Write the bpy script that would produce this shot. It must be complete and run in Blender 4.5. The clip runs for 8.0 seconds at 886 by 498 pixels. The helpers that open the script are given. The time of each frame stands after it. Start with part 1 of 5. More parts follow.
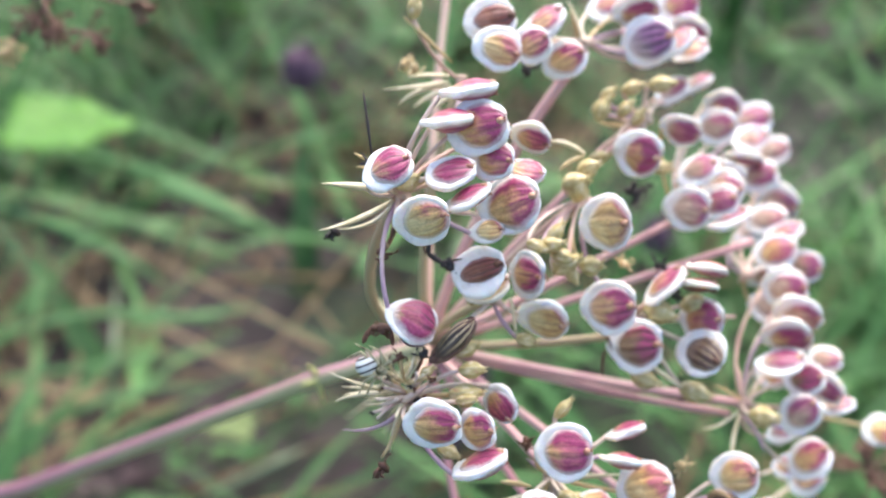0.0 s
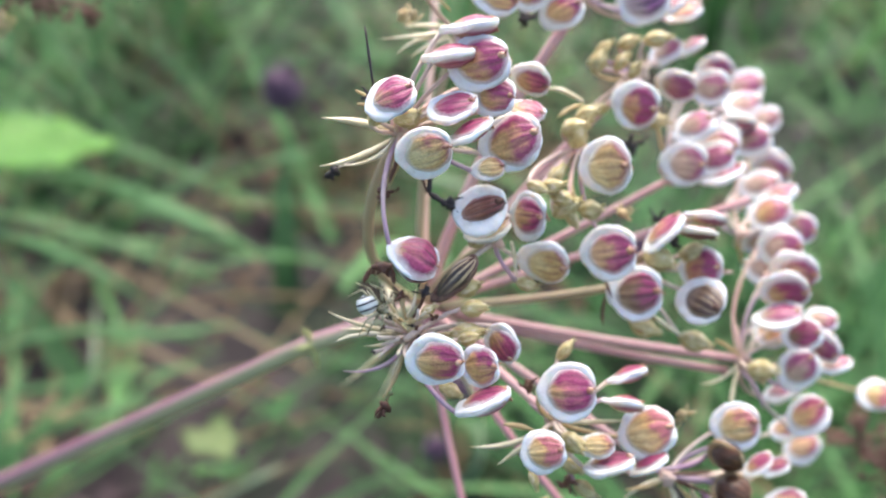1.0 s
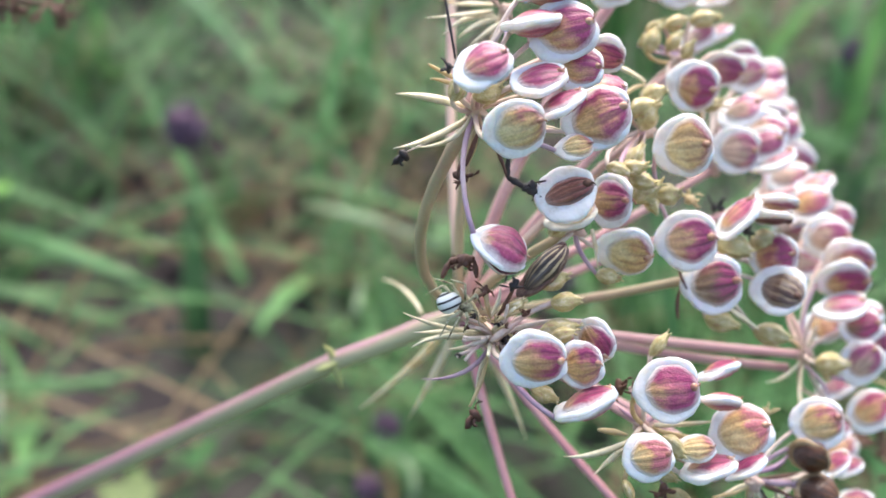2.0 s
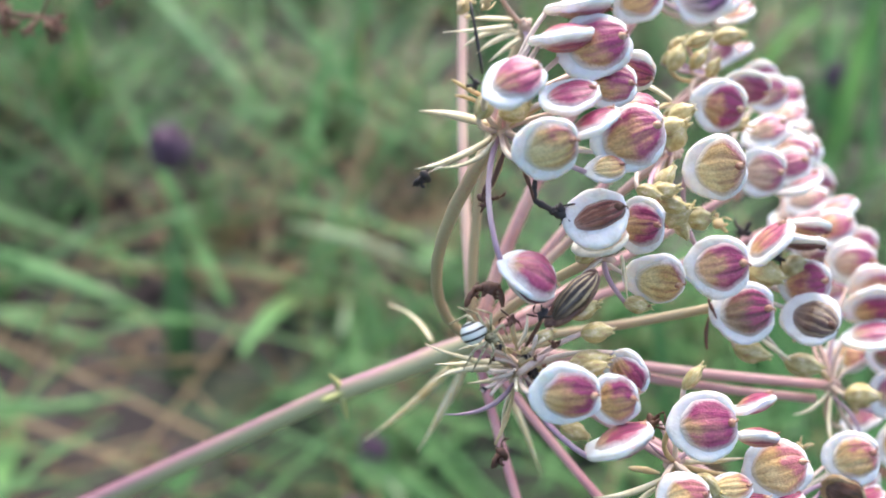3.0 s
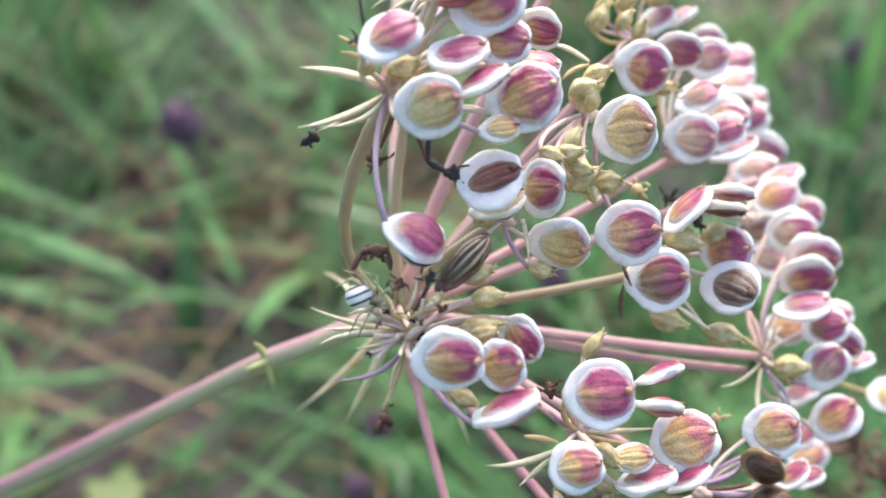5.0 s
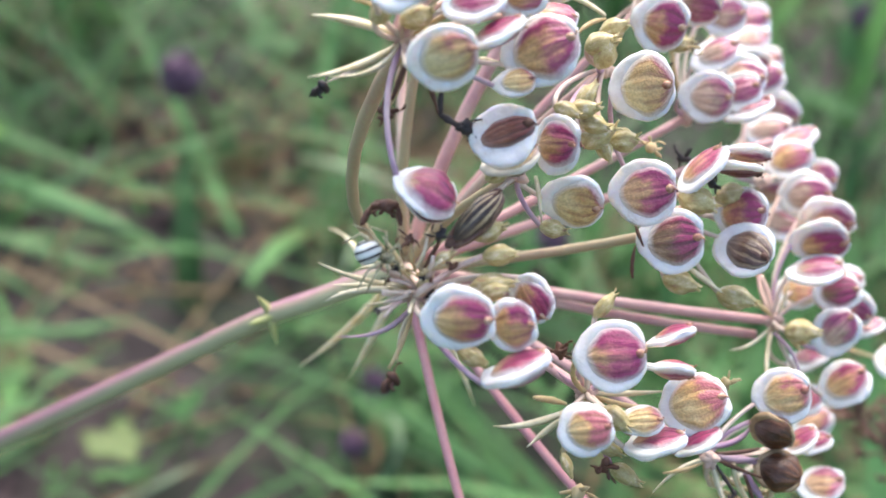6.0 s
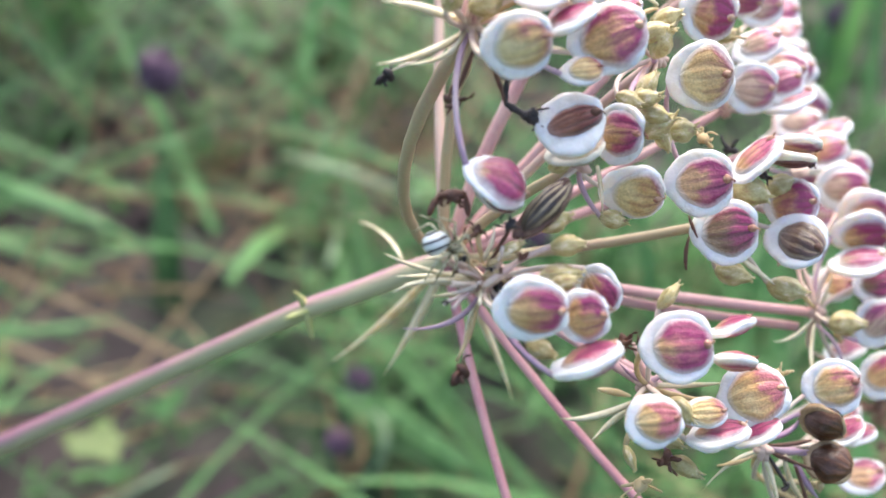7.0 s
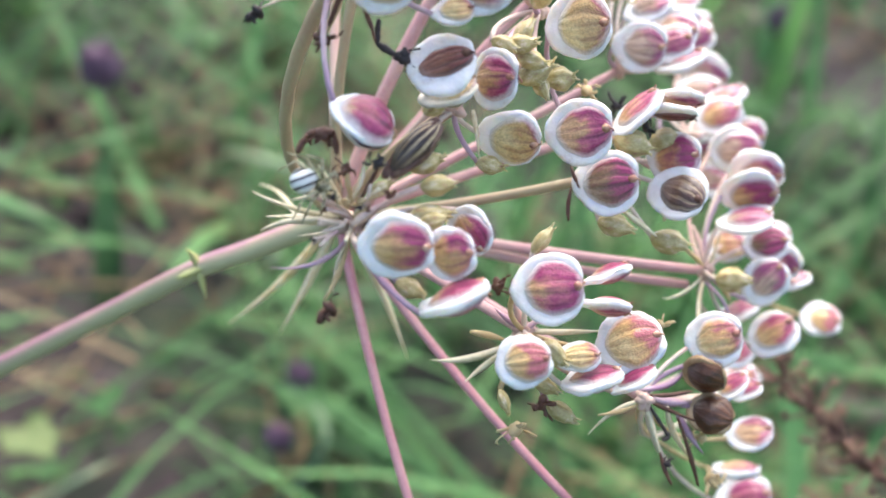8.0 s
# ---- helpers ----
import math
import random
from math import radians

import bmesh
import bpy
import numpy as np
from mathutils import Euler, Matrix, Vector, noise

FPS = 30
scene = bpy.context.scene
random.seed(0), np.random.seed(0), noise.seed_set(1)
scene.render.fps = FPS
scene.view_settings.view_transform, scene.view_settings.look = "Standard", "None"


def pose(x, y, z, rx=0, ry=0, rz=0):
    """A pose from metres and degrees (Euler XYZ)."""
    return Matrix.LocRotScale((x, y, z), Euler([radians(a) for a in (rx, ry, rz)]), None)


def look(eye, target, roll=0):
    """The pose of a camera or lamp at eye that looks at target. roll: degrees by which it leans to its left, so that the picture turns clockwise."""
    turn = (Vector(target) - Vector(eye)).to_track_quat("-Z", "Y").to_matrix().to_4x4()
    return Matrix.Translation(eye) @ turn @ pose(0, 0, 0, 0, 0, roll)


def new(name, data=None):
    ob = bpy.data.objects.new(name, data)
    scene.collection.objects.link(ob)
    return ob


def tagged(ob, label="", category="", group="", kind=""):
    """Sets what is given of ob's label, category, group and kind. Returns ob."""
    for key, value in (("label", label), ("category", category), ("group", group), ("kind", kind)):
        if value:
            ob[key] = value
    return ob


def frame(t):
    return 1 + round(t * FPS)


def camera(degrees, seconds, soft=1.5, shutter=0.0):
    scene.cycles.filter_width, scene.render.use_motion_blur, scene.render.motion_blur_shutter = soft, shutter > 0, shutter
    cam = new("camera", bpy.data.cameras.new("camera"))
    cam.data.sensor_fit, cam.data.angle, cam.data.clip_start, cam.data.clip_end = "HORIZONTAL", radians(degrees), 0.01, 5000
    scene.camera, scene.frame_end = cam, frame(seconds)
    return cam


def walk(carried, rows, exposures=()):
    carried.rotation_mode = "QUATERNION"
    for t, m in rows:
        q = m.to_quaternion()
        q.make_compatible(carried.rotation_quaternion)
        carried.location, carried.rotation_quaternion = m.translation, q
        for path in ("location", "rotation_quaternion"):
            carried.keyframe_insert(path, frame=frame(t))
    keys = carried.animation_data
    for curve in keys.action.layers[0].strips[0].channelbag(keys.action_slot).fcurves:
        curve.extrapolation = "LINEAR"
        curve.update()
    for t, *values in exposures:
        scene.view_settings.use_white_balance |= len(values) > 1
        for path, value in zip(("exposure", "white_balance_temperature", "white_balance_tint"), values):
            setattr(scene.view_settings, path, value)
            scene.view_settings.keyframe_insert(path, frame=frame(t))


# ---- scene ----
# ---- camera ----
cam = camera(45, 8.0, soft=1.7)
cam.data.dof.use_dof = True
cam.data.dof.focus_distance = 0.11
cam.data.dof.aperture_fstop = 20
PATH = [
    (0, pose(0.00567, 0.00560, 0.62811, 55.37, 0.00, -0.00)),
    (0.3, pose(0.00893, 0.00326, 0.62597, 55.85, 0.49, 0.12)),
    (0.5, pose(0.01140, 0.00167, 0.62360, 56.17, 0.82, 0.20)),
    (0.8, pose(0.00750, 0.00154, 0.62141, 56.64, 0.08, -0.56)),
    (1, pose(0.00311, 0.00037, 0.61894, 56.95, -0.42, -1.06)),
    (1.2, pose(-0.00382, -0.00037, 0.61353, 58.23, -0.86, -2.73)),
    (2.3, pose(-0.01692, 0.01170, 0.60636, 59.79, -1.86, -7.73)),
    (2.5, pose(-0.01594, 0.01172, 0.60540, 60.35, -2.03, -8.04)),
    (2.7, pose(-0.01606, 0.01355, 0.60580, 60.33, -2.11, -7.94)),
    (3, pose(-0.01983, 0.01579, 0.60456, 60.31, -2.24, -7.79)),
    (3.2, pose(-0.02218, 0.01490, 0.60520, 60.21, -2.42, -7.73)),
    (3.5, pose(-0.02460, 0.01305, 0.60626, 60.05, -2.68, -7.65)),
    (3.7, pose(-0.02200, 0.01345, 0.60614, 59.69, -2.51, -7.55)),
    (4, pose(-0.01606, 0.01505, 0.60717, 59.16, -2.25, -7.41)),
    (4.2, pose(-0.01305, 0.01560, 0.60621, 59.17, -2.21, -7.25)),
    (4.5, pose(-0.01032, 0.01533, 0.60339, 59.18, -2.16, -7.00)),
    (4.7, pose(-0.00858, 0.01551, 0.60296, 59.18, -1.80, -6.68)),
    (5.8, pose(-0.00545, 0.01608, 0.60008, 57.53, -2.43, -6.08)),
    (6, pose(-0.00761, 0.01767, 0.60084, 56.90, -2.79, -6.08)),
    (6.2, pose(-0.00901, 0.01735, 0.59947, 56.91, -2.78, -6.22)),
    (6.5, pose(-0.01217, 0.01665, 0.59774, 56.92, -2.78, -6.43)),
    (6.7, pose(-0.01444, 0.01767, 0.59810, 56.90, -3.06, -6.83)),
    (7, pose(-0.01616, 0.01949, 0.59900, 56.88, -3.48, -7.44)),
    (7.2, pose(-0.01571, 0.02018, 0.59997, 56.83, -3.92, -7.82)),
    (7.5, pose(-0.01218, 0.01785, 0.59843, 56.75, -4.57, -8.40)),
    (7.7, pose(-0.00891, 0.01598, 0.59682, 56.92, -4.77, -8.81)),
    (8, pose(-0.00870, 0.01540, 0.59457, 57.19, -5.05, -9.43)),
]
# the picture brightens and darkens a little as more or less white comes into view
EXPOSURES = [(0.0, 1.45), (0.5, 1.38), (1.0, 1.39), (2.5, 1.49), (3.5, 1.51), (4.5, 1.51), (6.0, 1.44), (6.5, 1.45), (7.0, 1.52), (8.0, 1.55)]
walk(cam, PATH, EXPOSURES)

# ---- light ----
SUN_HEIGHT, SUN_TURN = 58, 15
world = bpy.data.worlds.new("overcast_sky")
scene.world = world
world.use_nodes = True
wn = world.node_tree
sky = wn.nodes.new("ShaderNodeTexSky")
sky.sky_type = "NISHITA"
sky.sun_disc = False
sky.sun_elevation, sky.sun_rotation = radians(SUN_HEIGHT), radians(SUN_TURN)
sky.air_density, sky.dust_density = 1.0, 4.0
wn.nodes["Background"].inputs[1].default_value = 0.15
wn.links.new(sky.outputs[0], wn.nodes["Background"].inputs[0])
sun = new("sun", bpy.data.lights.new("sun", "SUN"))
sun.data.energy, sun.data.angle, sun.data.color = 1.4, radians(50), (1.0, 0.93, 0.85)
sun.matrix_world = look((math.sin(radians(SUN_TURN)), math.cos(radians(SUN_TURN)), math.tan(radians(SUN_HEIGHT))), (0, 0, 0))

# ---- materials ----
HUB = Vector((0.00136, 0.09941, 0.54276))
MM = 0.001


def links(mat):
    """Node helpers of a new material: its tree, an adder and its shader."""
    nt = mat.node_tree
    add = nt.nodes.new
    return nt, add, nt.nodes["Principled BSDF"]


def ramp_node(nt, stops):
    r = nt.nodes.new("ShaderNodeValToRGB")
    els = r.color_ramp.elements
    while len(els) < len(stops):
        els.new(0.5)
    for e, (p, c) in zip(els, stops):
        e.position, e.color = p, (*c, 1)
    return r


def surface(name, colours, scale=400.0, fine=2500.0, rough=0.55, bump=0.15, gloss=0.5, coords="Object", through_light=0.0):
    """A two-scale mottled surface: colours is a list of stops, scale and fine are grains per metre."""
    mat = bpy.data.materials.new(name)
    mat.use_nodes = True
    nt, add, sh = links(mat)
    tc = add("ShaderNodeTexCoord")
    info = add("ShaderNodeObjectInfo")
    shift = add("ShaderNodeVectorMath")
    shift.operation = "ADD"
    nt.links.new(tc.outputs[coords], shift.inputs[0])
    nt.links.new(info.outputs["Random"], shift.inputs[1])
    n1, n2 = add("ShaderNodeTexNoise"), add("ShaderNodeTexNoise")
    n1.inputs["Scale"].default_value, n2.inputs["Scale"].default_value = scale, fine
    n1.inputs["Detail"].default_value = 5
    for n in (n1, n2):
        nt.links.new(shift.outputs[0], n.inputs["Vector"])
    mix = add("ShaderNodeMix")
    mix.inputs[0].default_value = 0.3
    nt.links.new(n1.outputs["Fac"], mix.inputs[2])
    nt.links.new(n2.outputs["Fac"], mix.inputs[3])
    r = ramp_node(nt, colours)
    nt.links.new(mix.outputs[0], r.inputs[0])
    nt.links.new(r.outputs[0], sh.inputs["Base Color"])
    sh.inputs["Roughness"].default_value = rough
    sh.inputs["Specular IOR Level"].default_value = gloss
    if through_light:
        sh.inputs["Subsurface Weight"].default_value = through_light
        sh.inputs["Subsurface Radius"].default_value = (1.0, 0.8, 0.6)
        sh.inputs["Subsurface Scale"].default_value = 0.0012
    b = add("ShaderNodeBump")
    b.inputs["Strength"].default_value, b.inputs["Distance"].default_value = bump, 0.0002
    nt.links.new(mix.outputs[0], b.inputs["Height"])
    nt.links.new(b.outputs[0], sh.inputs["Normal"])
    return mat


def kernel_material(name, base, middle, tip, rib, shift=0.0, rib_depth=0.5, rough=0.4, edge=0.35, cream=1.0):
    """The ribbed middle of a fruit: one colour at the stalk, another at the tip and sides, with fine lines that meet at both ends."""
    mat = bpy.data.materials.new(name)
    mat.use_nodes = True
    nt, add, sh = links(mat)

    def math_node(op, a, b=None, c=None):
        n = add("ShaderNodeMath")
        n.operation = op
        for k, v in enumerate((a, b, c)):
            if v is None:
                continue
            if isinstance(v, (int, float)):
                n.inputs[k].default_value = v
            else:
                nt.links.new(v, n.inputs[k])
        return n.outputs[0]

    tc, info, sep, edge_sep = add("ShaderNodeTexCoord"), add("ShaderNodeObjectInfo"), add("ShaderNodeSeparateXYZ"), add("ShaderNodeSeparateXYZ")
    along, across = add("ShaderNodeUVMap"), add("ShaderNodeUVMap")
    along.uv_map, across.uv_map = "along", "rim"
    nt.links.new(along.outputs[0], sep.inputs[0])
    nt.links.new(across.outputs[0], edge_sep.inputs[0])
    move = add("ShaderNodeVectorMath")
    move.operation = "ADD"
    nt.links.new(along.outputs[0], move.inputs[0])
    nt.links.new(math_node("MULTIPLY", info.outputs["Random"], 40.0), move.inputs[1])
    stretch = add("ShaderNodeMapping")
    stretch.inputs["Scale"].default_value = (1.1, 9.0, 1.0)
    nt.links.new(move.outputs[0], stretch.inputs[0])
    streak, blot, grain = add("ShaderNodeTexNoise"), add("ShaderNodeTexNoise"), add("ShaderNodeTexNoise")
    streak.inputs["Scale"].default_value, streak.inputs["Detail"].default_value = 1.6, 5
    blot.inputs["Scale"].default_value, blot.inputs["Detail"].default_value = 2.4, 5
    grain.inputs["Scale"].default_value, grain.inputs["Detail"].default_value = 24, 3
    nt.links.new(stretch.outputs[0], streak.inputs["Vector"])
    for n in (blot, grain):
        nt.links.new(move.outputs[0], n.inputs["Vector"])
    side = math_node("ABSOLUTE", math_node("MULTIPLY_ADD", sep.outputs["Y"], 2.0, -1.0))
    f = math_node("MULTIPLY_ADD", streak.outputs["Fac"], 0.55, math_node("MULTIPLY", sep.outputs["X"], 0.95))
    f = math_node("MULTIPLY_ADD", blot.outputs["Fac"], 1.25, f)
    f = math_node("MULTIPLY_ADD", math_node("POWER", side, 2.0), edge, f)
    f = math_node("MULTIPLY_ADD", info.outputs["Random"], 0.4, f)
    f = math_node("MULTIPLY_ADD", sep.outputs["Y"], 0.35, f)
    f = math_node("ADD", f, shift - 1.43)
    r = ramp_node(nt, [(0.0, tuple(min(0.75, 1.25 * v + 0.05) for v in base)), (0.2, base), (0.42, middle), (0.66, tip)])
    nt.links.new(f, r.inputs[0])
    # dark ribs that spread from the style and fade towards the stalk
    w = add("ShaderNodeTexWave")
    w.bands_direction = "Y"
    w.inputs["Scale"].default_value, w.inputs["Distortion"].default_value, w.inputs["Detail"].default_value = 1.5, 1.6, 2
    w.inputs["Detail Scale"].default_value = 2.2
    nt.links.new(move.outputs[0], w.inputs["Vector"])
    lines = ramp_node(nt, [(0.05, (1, 1, 1)), (0.4, (0, 0, 0))])
    nt.links.new(w.outputs["Fac"], lines.inputs[0])
    m = add("ShaderNodeMix")
    m.data_type = "RGBA"
    fade = math_node("MULTIPLY", math_node("MULTIPLY", lines.outputs[0], streak.outputs["Fac"]), math_node("MULTIPLY_ADD", sep.outputs["X"], 1.5, -0.05))
    nt.links.new(math_node("MULTIPLY", fade, 1.7 * rib_depth), m.inputs[0])
    nt.links.new(r.outputs[0], m.inputs[6])
    m.inputs[7].default_value = (*rib, 1)
    speck = add("ShaderNodeMix")
    speck.data_type, speck.blend_type = "RGBA", "MULTIPLY"
    speck.inputs[0].default_value = 0.6
    tone = ramp_node(nt, [(0.3, (0.62, 0.58, 0.56)), (0.6, (1.15, 1.13, 1.1))])
    nt.links.new(grain.outputs["Fac"], tone.inputs[0])
    nt.links.new(m.outputs[2], speck.inputs[6])
    nt.links.new(tone.outputs[0], speck.inputs[7])
    # the uneven border where the white of the wing runs over the kernel
    border = math_node("MULTIPLY_ADD", blot.outputs["Fac"], 0.3, edge_sep.outputs["X"])
    border = math_node("MULTIPLY_ADD", grain.outputs["Fac"], 0.12, border)
    border_ramp = ramp_node(nt, [(0.99, (0, 0, 0)), (1.0, (1, 1, 1))])
    border_ramp.color_ramp.elements[0].position = 0.8
    nt.links.new(math_node("MULTIPLY", border, 0.84), border_ramp.inputs[0])
    pale = add("ShaderNodeMix")
    pale.data_type = "RGBA"
    nt.links.new(math_node("MULTIPLY", border_ramp.outputs[0], cream), pale.inputs[0])
    nt.links.new(speck.outputs[2], pale.inputs[6])
    pale.inputs[7].default_value = (0.8, 0.76, 0.71, 1)
    nt.links.new(pale.outputs[2], sh.inputs["Base Color"])
    sh.inputs["Roughness"].default_value = rough
    sh.inputs["Coat Weight"].default_value, sh.inputs["Coat Roughness"].default_value = 0.24, 0.2
    bp = add("ShaderNodeBump")
    bp.inputs["Strength"].default_value, bp.inputs["Distance"].default_value = 0.7, 0.00016
    nt.links.new(math_node("MULTIPLY_ADD", grain.outputs["Fac"], 0.6, math_node("MULTIPLY_ADD", w.outputs["Fac"], 0.5, streak.outputs["Fac"])), bp.inputs["Height"])
    nt.links.new(bp.outputs[0], sh.inputs["Normal"])
    return mat


def wing_material():
    """White corky wing, slightly translucent, with faint tan and lilac blotches."""
    return surface("white_wing", [(0.25, (0.62, 0.54, 0.47)), (0.37, (0.77, 0.74, 0.71)), (0.52, (0.85, 0.83, 0.81)), (0.75, (0.8, 0.74, 0.78))], 520, 2600, 0.38, 0.9, through_light=0.75)


WING = wing_material()
CREAM = surface("cream_wing", [(0.25, (0.55, 0.47, 0.33)), (0.5, (0.72, 0.67, 0.55)), (0.8, (0.8, 0.78, 0.7))], 500, 3000, 0.5, 0.3)
TAN, ROSE, PLUM = (0.58, 0.35, 0.14), (0.52, 0.15, 0.18), (0.34, 0.04, 0.13)
KERNEL = {
    "p": kernel_material("magenta_kernel", (0.57, 0.33, 0.16), ROSE, PLUM, (0.17, 0.02, 0.07), -0.06, 0.85, edge=0.6),
    "m": kernel_material("tan_magenta_kernel", TAN, (0.53, 0.24, 0.14), PLUM, (0.22, 0.06, 0.07), 0.03, 0.65, edge=0.45),
    "t": kernel_material("tan_kernel", (0.64, 0.44, 0.2), TAN, (0.46, 0.13, 0.15), (0.27, 0.11, 0.07), -0.04, 0.6, edge=0.25),
    "f": kernel_material("pink_kernel", (0.5, 0.34, 0.24), (0.49, 0.2, 0.22), (0.35, 0.07, 0.17), (0.2, 0.03, 0.09), -0.02, 0.7, edge=0.5),
    "u": kernel_material("deep_magenta_kernel", (0.5, 0.27, 0.16), (0.44, 0.1, 0.14), PLUM, (0.13, 0.015, 0.05), 0.24, 0.9, edge=0.45),
    "v": kernel_material("violet_grey_striped_kernel", (0.36, 0.28, 0.3), (0.34, 0.2, 0.3), (0.28, 0.09, 0.24), (0.04, 0.025, 0.045), 0.0, 1.5, edge=0.2),
    "q": kernel_material("brown_magenta_kernel", (0.24, 0.15, 0.075), (0.25, 0.1, 0.09), PLUM, (0.08, 0.02, 0.03), 0.0, 0.9),
    "b": kernel_material("brown_kernel", (0.24, 0.085, 0.045), (0.18, 0.048, 0.03), (0.2, 0.045, 0.04), (0.04, 0.014, 0.01), 0.0, 0.9, cream=0.2),
    "k": kernel_material("striped_kernel", (0.1, 0.05, 0.03), (0.06, 0.03, 0.02), (0.09, 0.04, 0.03), (0.45, 0.34, 0.2), 0.0, 0.62, edge=0.0, cream=0.2),
    "d": kernel_material("dark_dry_kernel", (0.05, 0.018, 0.008), (0.09, 0.032, 0.012), (0.15, 0.06, 0.022), (0.02, 0.01, 0.008), 0.0, 0.6, cream=0.0),
    "e": kernel_material("dark_straw_ribbed_kernel", (0.035, 0.02, 0.014), (0.05, 0.026, 0.018), (0.08, 0.035, 0.03), (0.55, 0.42, 0.25), 0.0, 1.3, cream=0.0),
}
KERNEL_WIDTH = {"f": 0.72, "b": 0.5, "k": 0.7, "e": 0.8, "d": 0.82, "x": 0.92}
KERNEL_HEIGHT = {"e": 0.34, "d": 0.45, "u": 0.26, "x": 0.5}
KERNEL_BACK = {"x": 0.0, "k": 0.14}
KERNEL["c"], KERNEL["s"], KERNEL["x"] = KERNEL["t"], KERNEL["t"], KERNEL["u"]
STRAW = surface("straw", [(0.2, (0.33, 0.22, 0.1)), (0.5, (0.5, 0.38, 0.2)), (0.8, (0.62, 0.5, 0.28))], 700, 3000, 0.6, 0.3, through_light=0.3)
DARKWING = surface("tan_dry_wing", [(0.3, (0.12, 0.06, 0.03)), (0.45, (0.34, 0.22, 0.11)), (0.7, (0.55, 0.43, 0.26))], 500, 3000, 0.45, 0.4)
BLACKWING = surface("dark_dry_wing", [(0.25, (0.05, 0.025, 0.02)), (0.5, (0.12, 0.06, 0.045)), (0.8, (0.42, 0.3, 0.17))], 420, 3000, 0.45, 0.4)
YOUNG = surface("young_fruit_skin", [(0.33, (0.36, 0.18, 0.12)), (0.41, (0.4, 0.32, 0.13)), (0.53, (0.52, 0.44, 0.21)), (0.65, (0.7, 0.6, 0.43))], 520, 2500, 0.42, 0.35, through_light=0.3)
PALE = surface("pale_lilac_stalk", [(0.3, (0.56, 0.36, 0.34)), (0.5, (0.68, 0.55, 0.46)), (0.75, (0.8, 0.73, 0.6))], 250, 2500, 0.5, 0.2)
RAY = surface("pink_tan_ray", [(0.3, (0.56, 0.32, 0.29)), (0.5, (0.63, 0.44, 0.36)), (0.7, (0.67, 0.54, 0.4))], 130, 2200, 0.5, 0.25)
PINK = surface("pink_ray", [(0.3, (0.53, 0.26, 0.27)), (0.5, (0.61, 0.36, 0.35)), (0.7, (0.65, 0.47, 0.4))], 150, 2200, 0.5, 0.25)
DEEPPINK = surface("deep_pink_ray", [(0.3, (0.48, 0.18, 0.21)), (0.5, (0.57, 0.26, 0.28)), (0.7, (0.62, 0.36, 0.34))], 150, 2200, 0.5, 0.25)
GREENRAY = surface("olive_ray", [(0.3, (0.47, 0.27, 0.2)), (0.48, (0.46, 0.36, 0.22)), (0.65, (0.46, 0.41, 0.24))], 70, 2200, 0.5, 0.25)
LILAC = surface("lilac_stalk", [(0.25, (0.4, 0.2, 0.33)), (0.5, (0.5, 0.33, 0.42)), (0.75, (0.64, 0.52, 0.5))], 200, 2500, 0.5, 0.2)
BRACT = surface("pale_bract", [(0.25, (0.16, 0.09, 0.05)), (0.33, (0.52, 0.43, 0.24)), (0.5, (0.68, 0.6, 0.4)), (0.7, (0.8, 0.73, 0.54))], 500, 2500, 0.55, 0.2, through_light=0.3)
YELLOWGREEN = surface("yellow_green_bract", [(0.3, (0.4, 0.42, 0.14)), (0.6, (0.55, 0.55, 0.24))], 500, 2500, 0.55, 0.2)
BLACK = surface("black_dried_flower", [(0.25, (0.012, 0.01, 0.012)), (0.55, (0.04, 0.03, 0.03)), (0.8, (0.1, 0.07, 0.06))], 900, 4000, 0.6, 0.5)
BROWN = surface("brown_dried_flower", [(0.25, (0.04, 0.015, 0.01)), (0.55, (0.12, 0.05, 0.03)), (0.8, (0.26, 0.14, 0.08))], 900, 4000, 0.6, 0.5)

# ---- mesh helpers ----


def mesh_of(name, verts, faces, mat, smooth=True):
    me = bpy.data.meshes.new(name)
    me.from_pydata([tuple(v) for v in verts], [], faces)
    me.materials.append(mat)
    if smooth:
        me.polygons.foreach_set("use_smooth", [True] * len(me.polygons))
    me.update()
    return me


def part(name, me, parent, at=None, label=""):
    ob = new(name, me)
    ob.parent = parent
    if at is not None:
        ob.matrix_basis = at
    if label:
        ob["label"] = label
    return ob


def tube(points, radii, sides=8, wobble=0.0, rng=random):
    """Verts and faces of a round tapering tube along points, closed at both ends."""
    pts = [Vector(p) for p in points]
    verts, faces = [], []
    up = Vector((0.3, 0.2, 1)).normalized()
    for i, p in enumerate(pts):
        d = (pts[min(i + 1, len(pts) - 1)] - pts[max(i - 1, 0)]).normalized()
        s = d.cross(up)
        if s.length < 0.05:
            s = d.cross(Vector((1, 0, 0)))
        s.normalize()
        u = s.cross(d)
        r = radii[i] * (1 + wobble * rng.uniform(-1, 1))
        for k in range(sides):
            a = math.tau * k / sides
            verts.append(p + r * (math.cos(a) * s + math.sin(a) * u))
    for i in range(len(pts) - 1):
        for k in range(sides):
            a, b = i * sides + k, i * sides + (k + 1) % sides
            faces.append((a, b, b + sides, a + sides))
    faces.append(tuple(range(sides))[::-1])
    faces.append(tuple(range((len(pts) - 1) * sides, len(pts) * sides)))
    return verts, faces


def arc(a, b, bend, n=9):
    """Points from a to b on a curve pushed aside by bend in its middle."""
    a, b, bend = Vector(a), Vector(b), Vector(bend)
    return [a.lerp(b, t) + bend * (4 * t * (1 - t)) for t in (i / (n - 1) for i in range(n))]


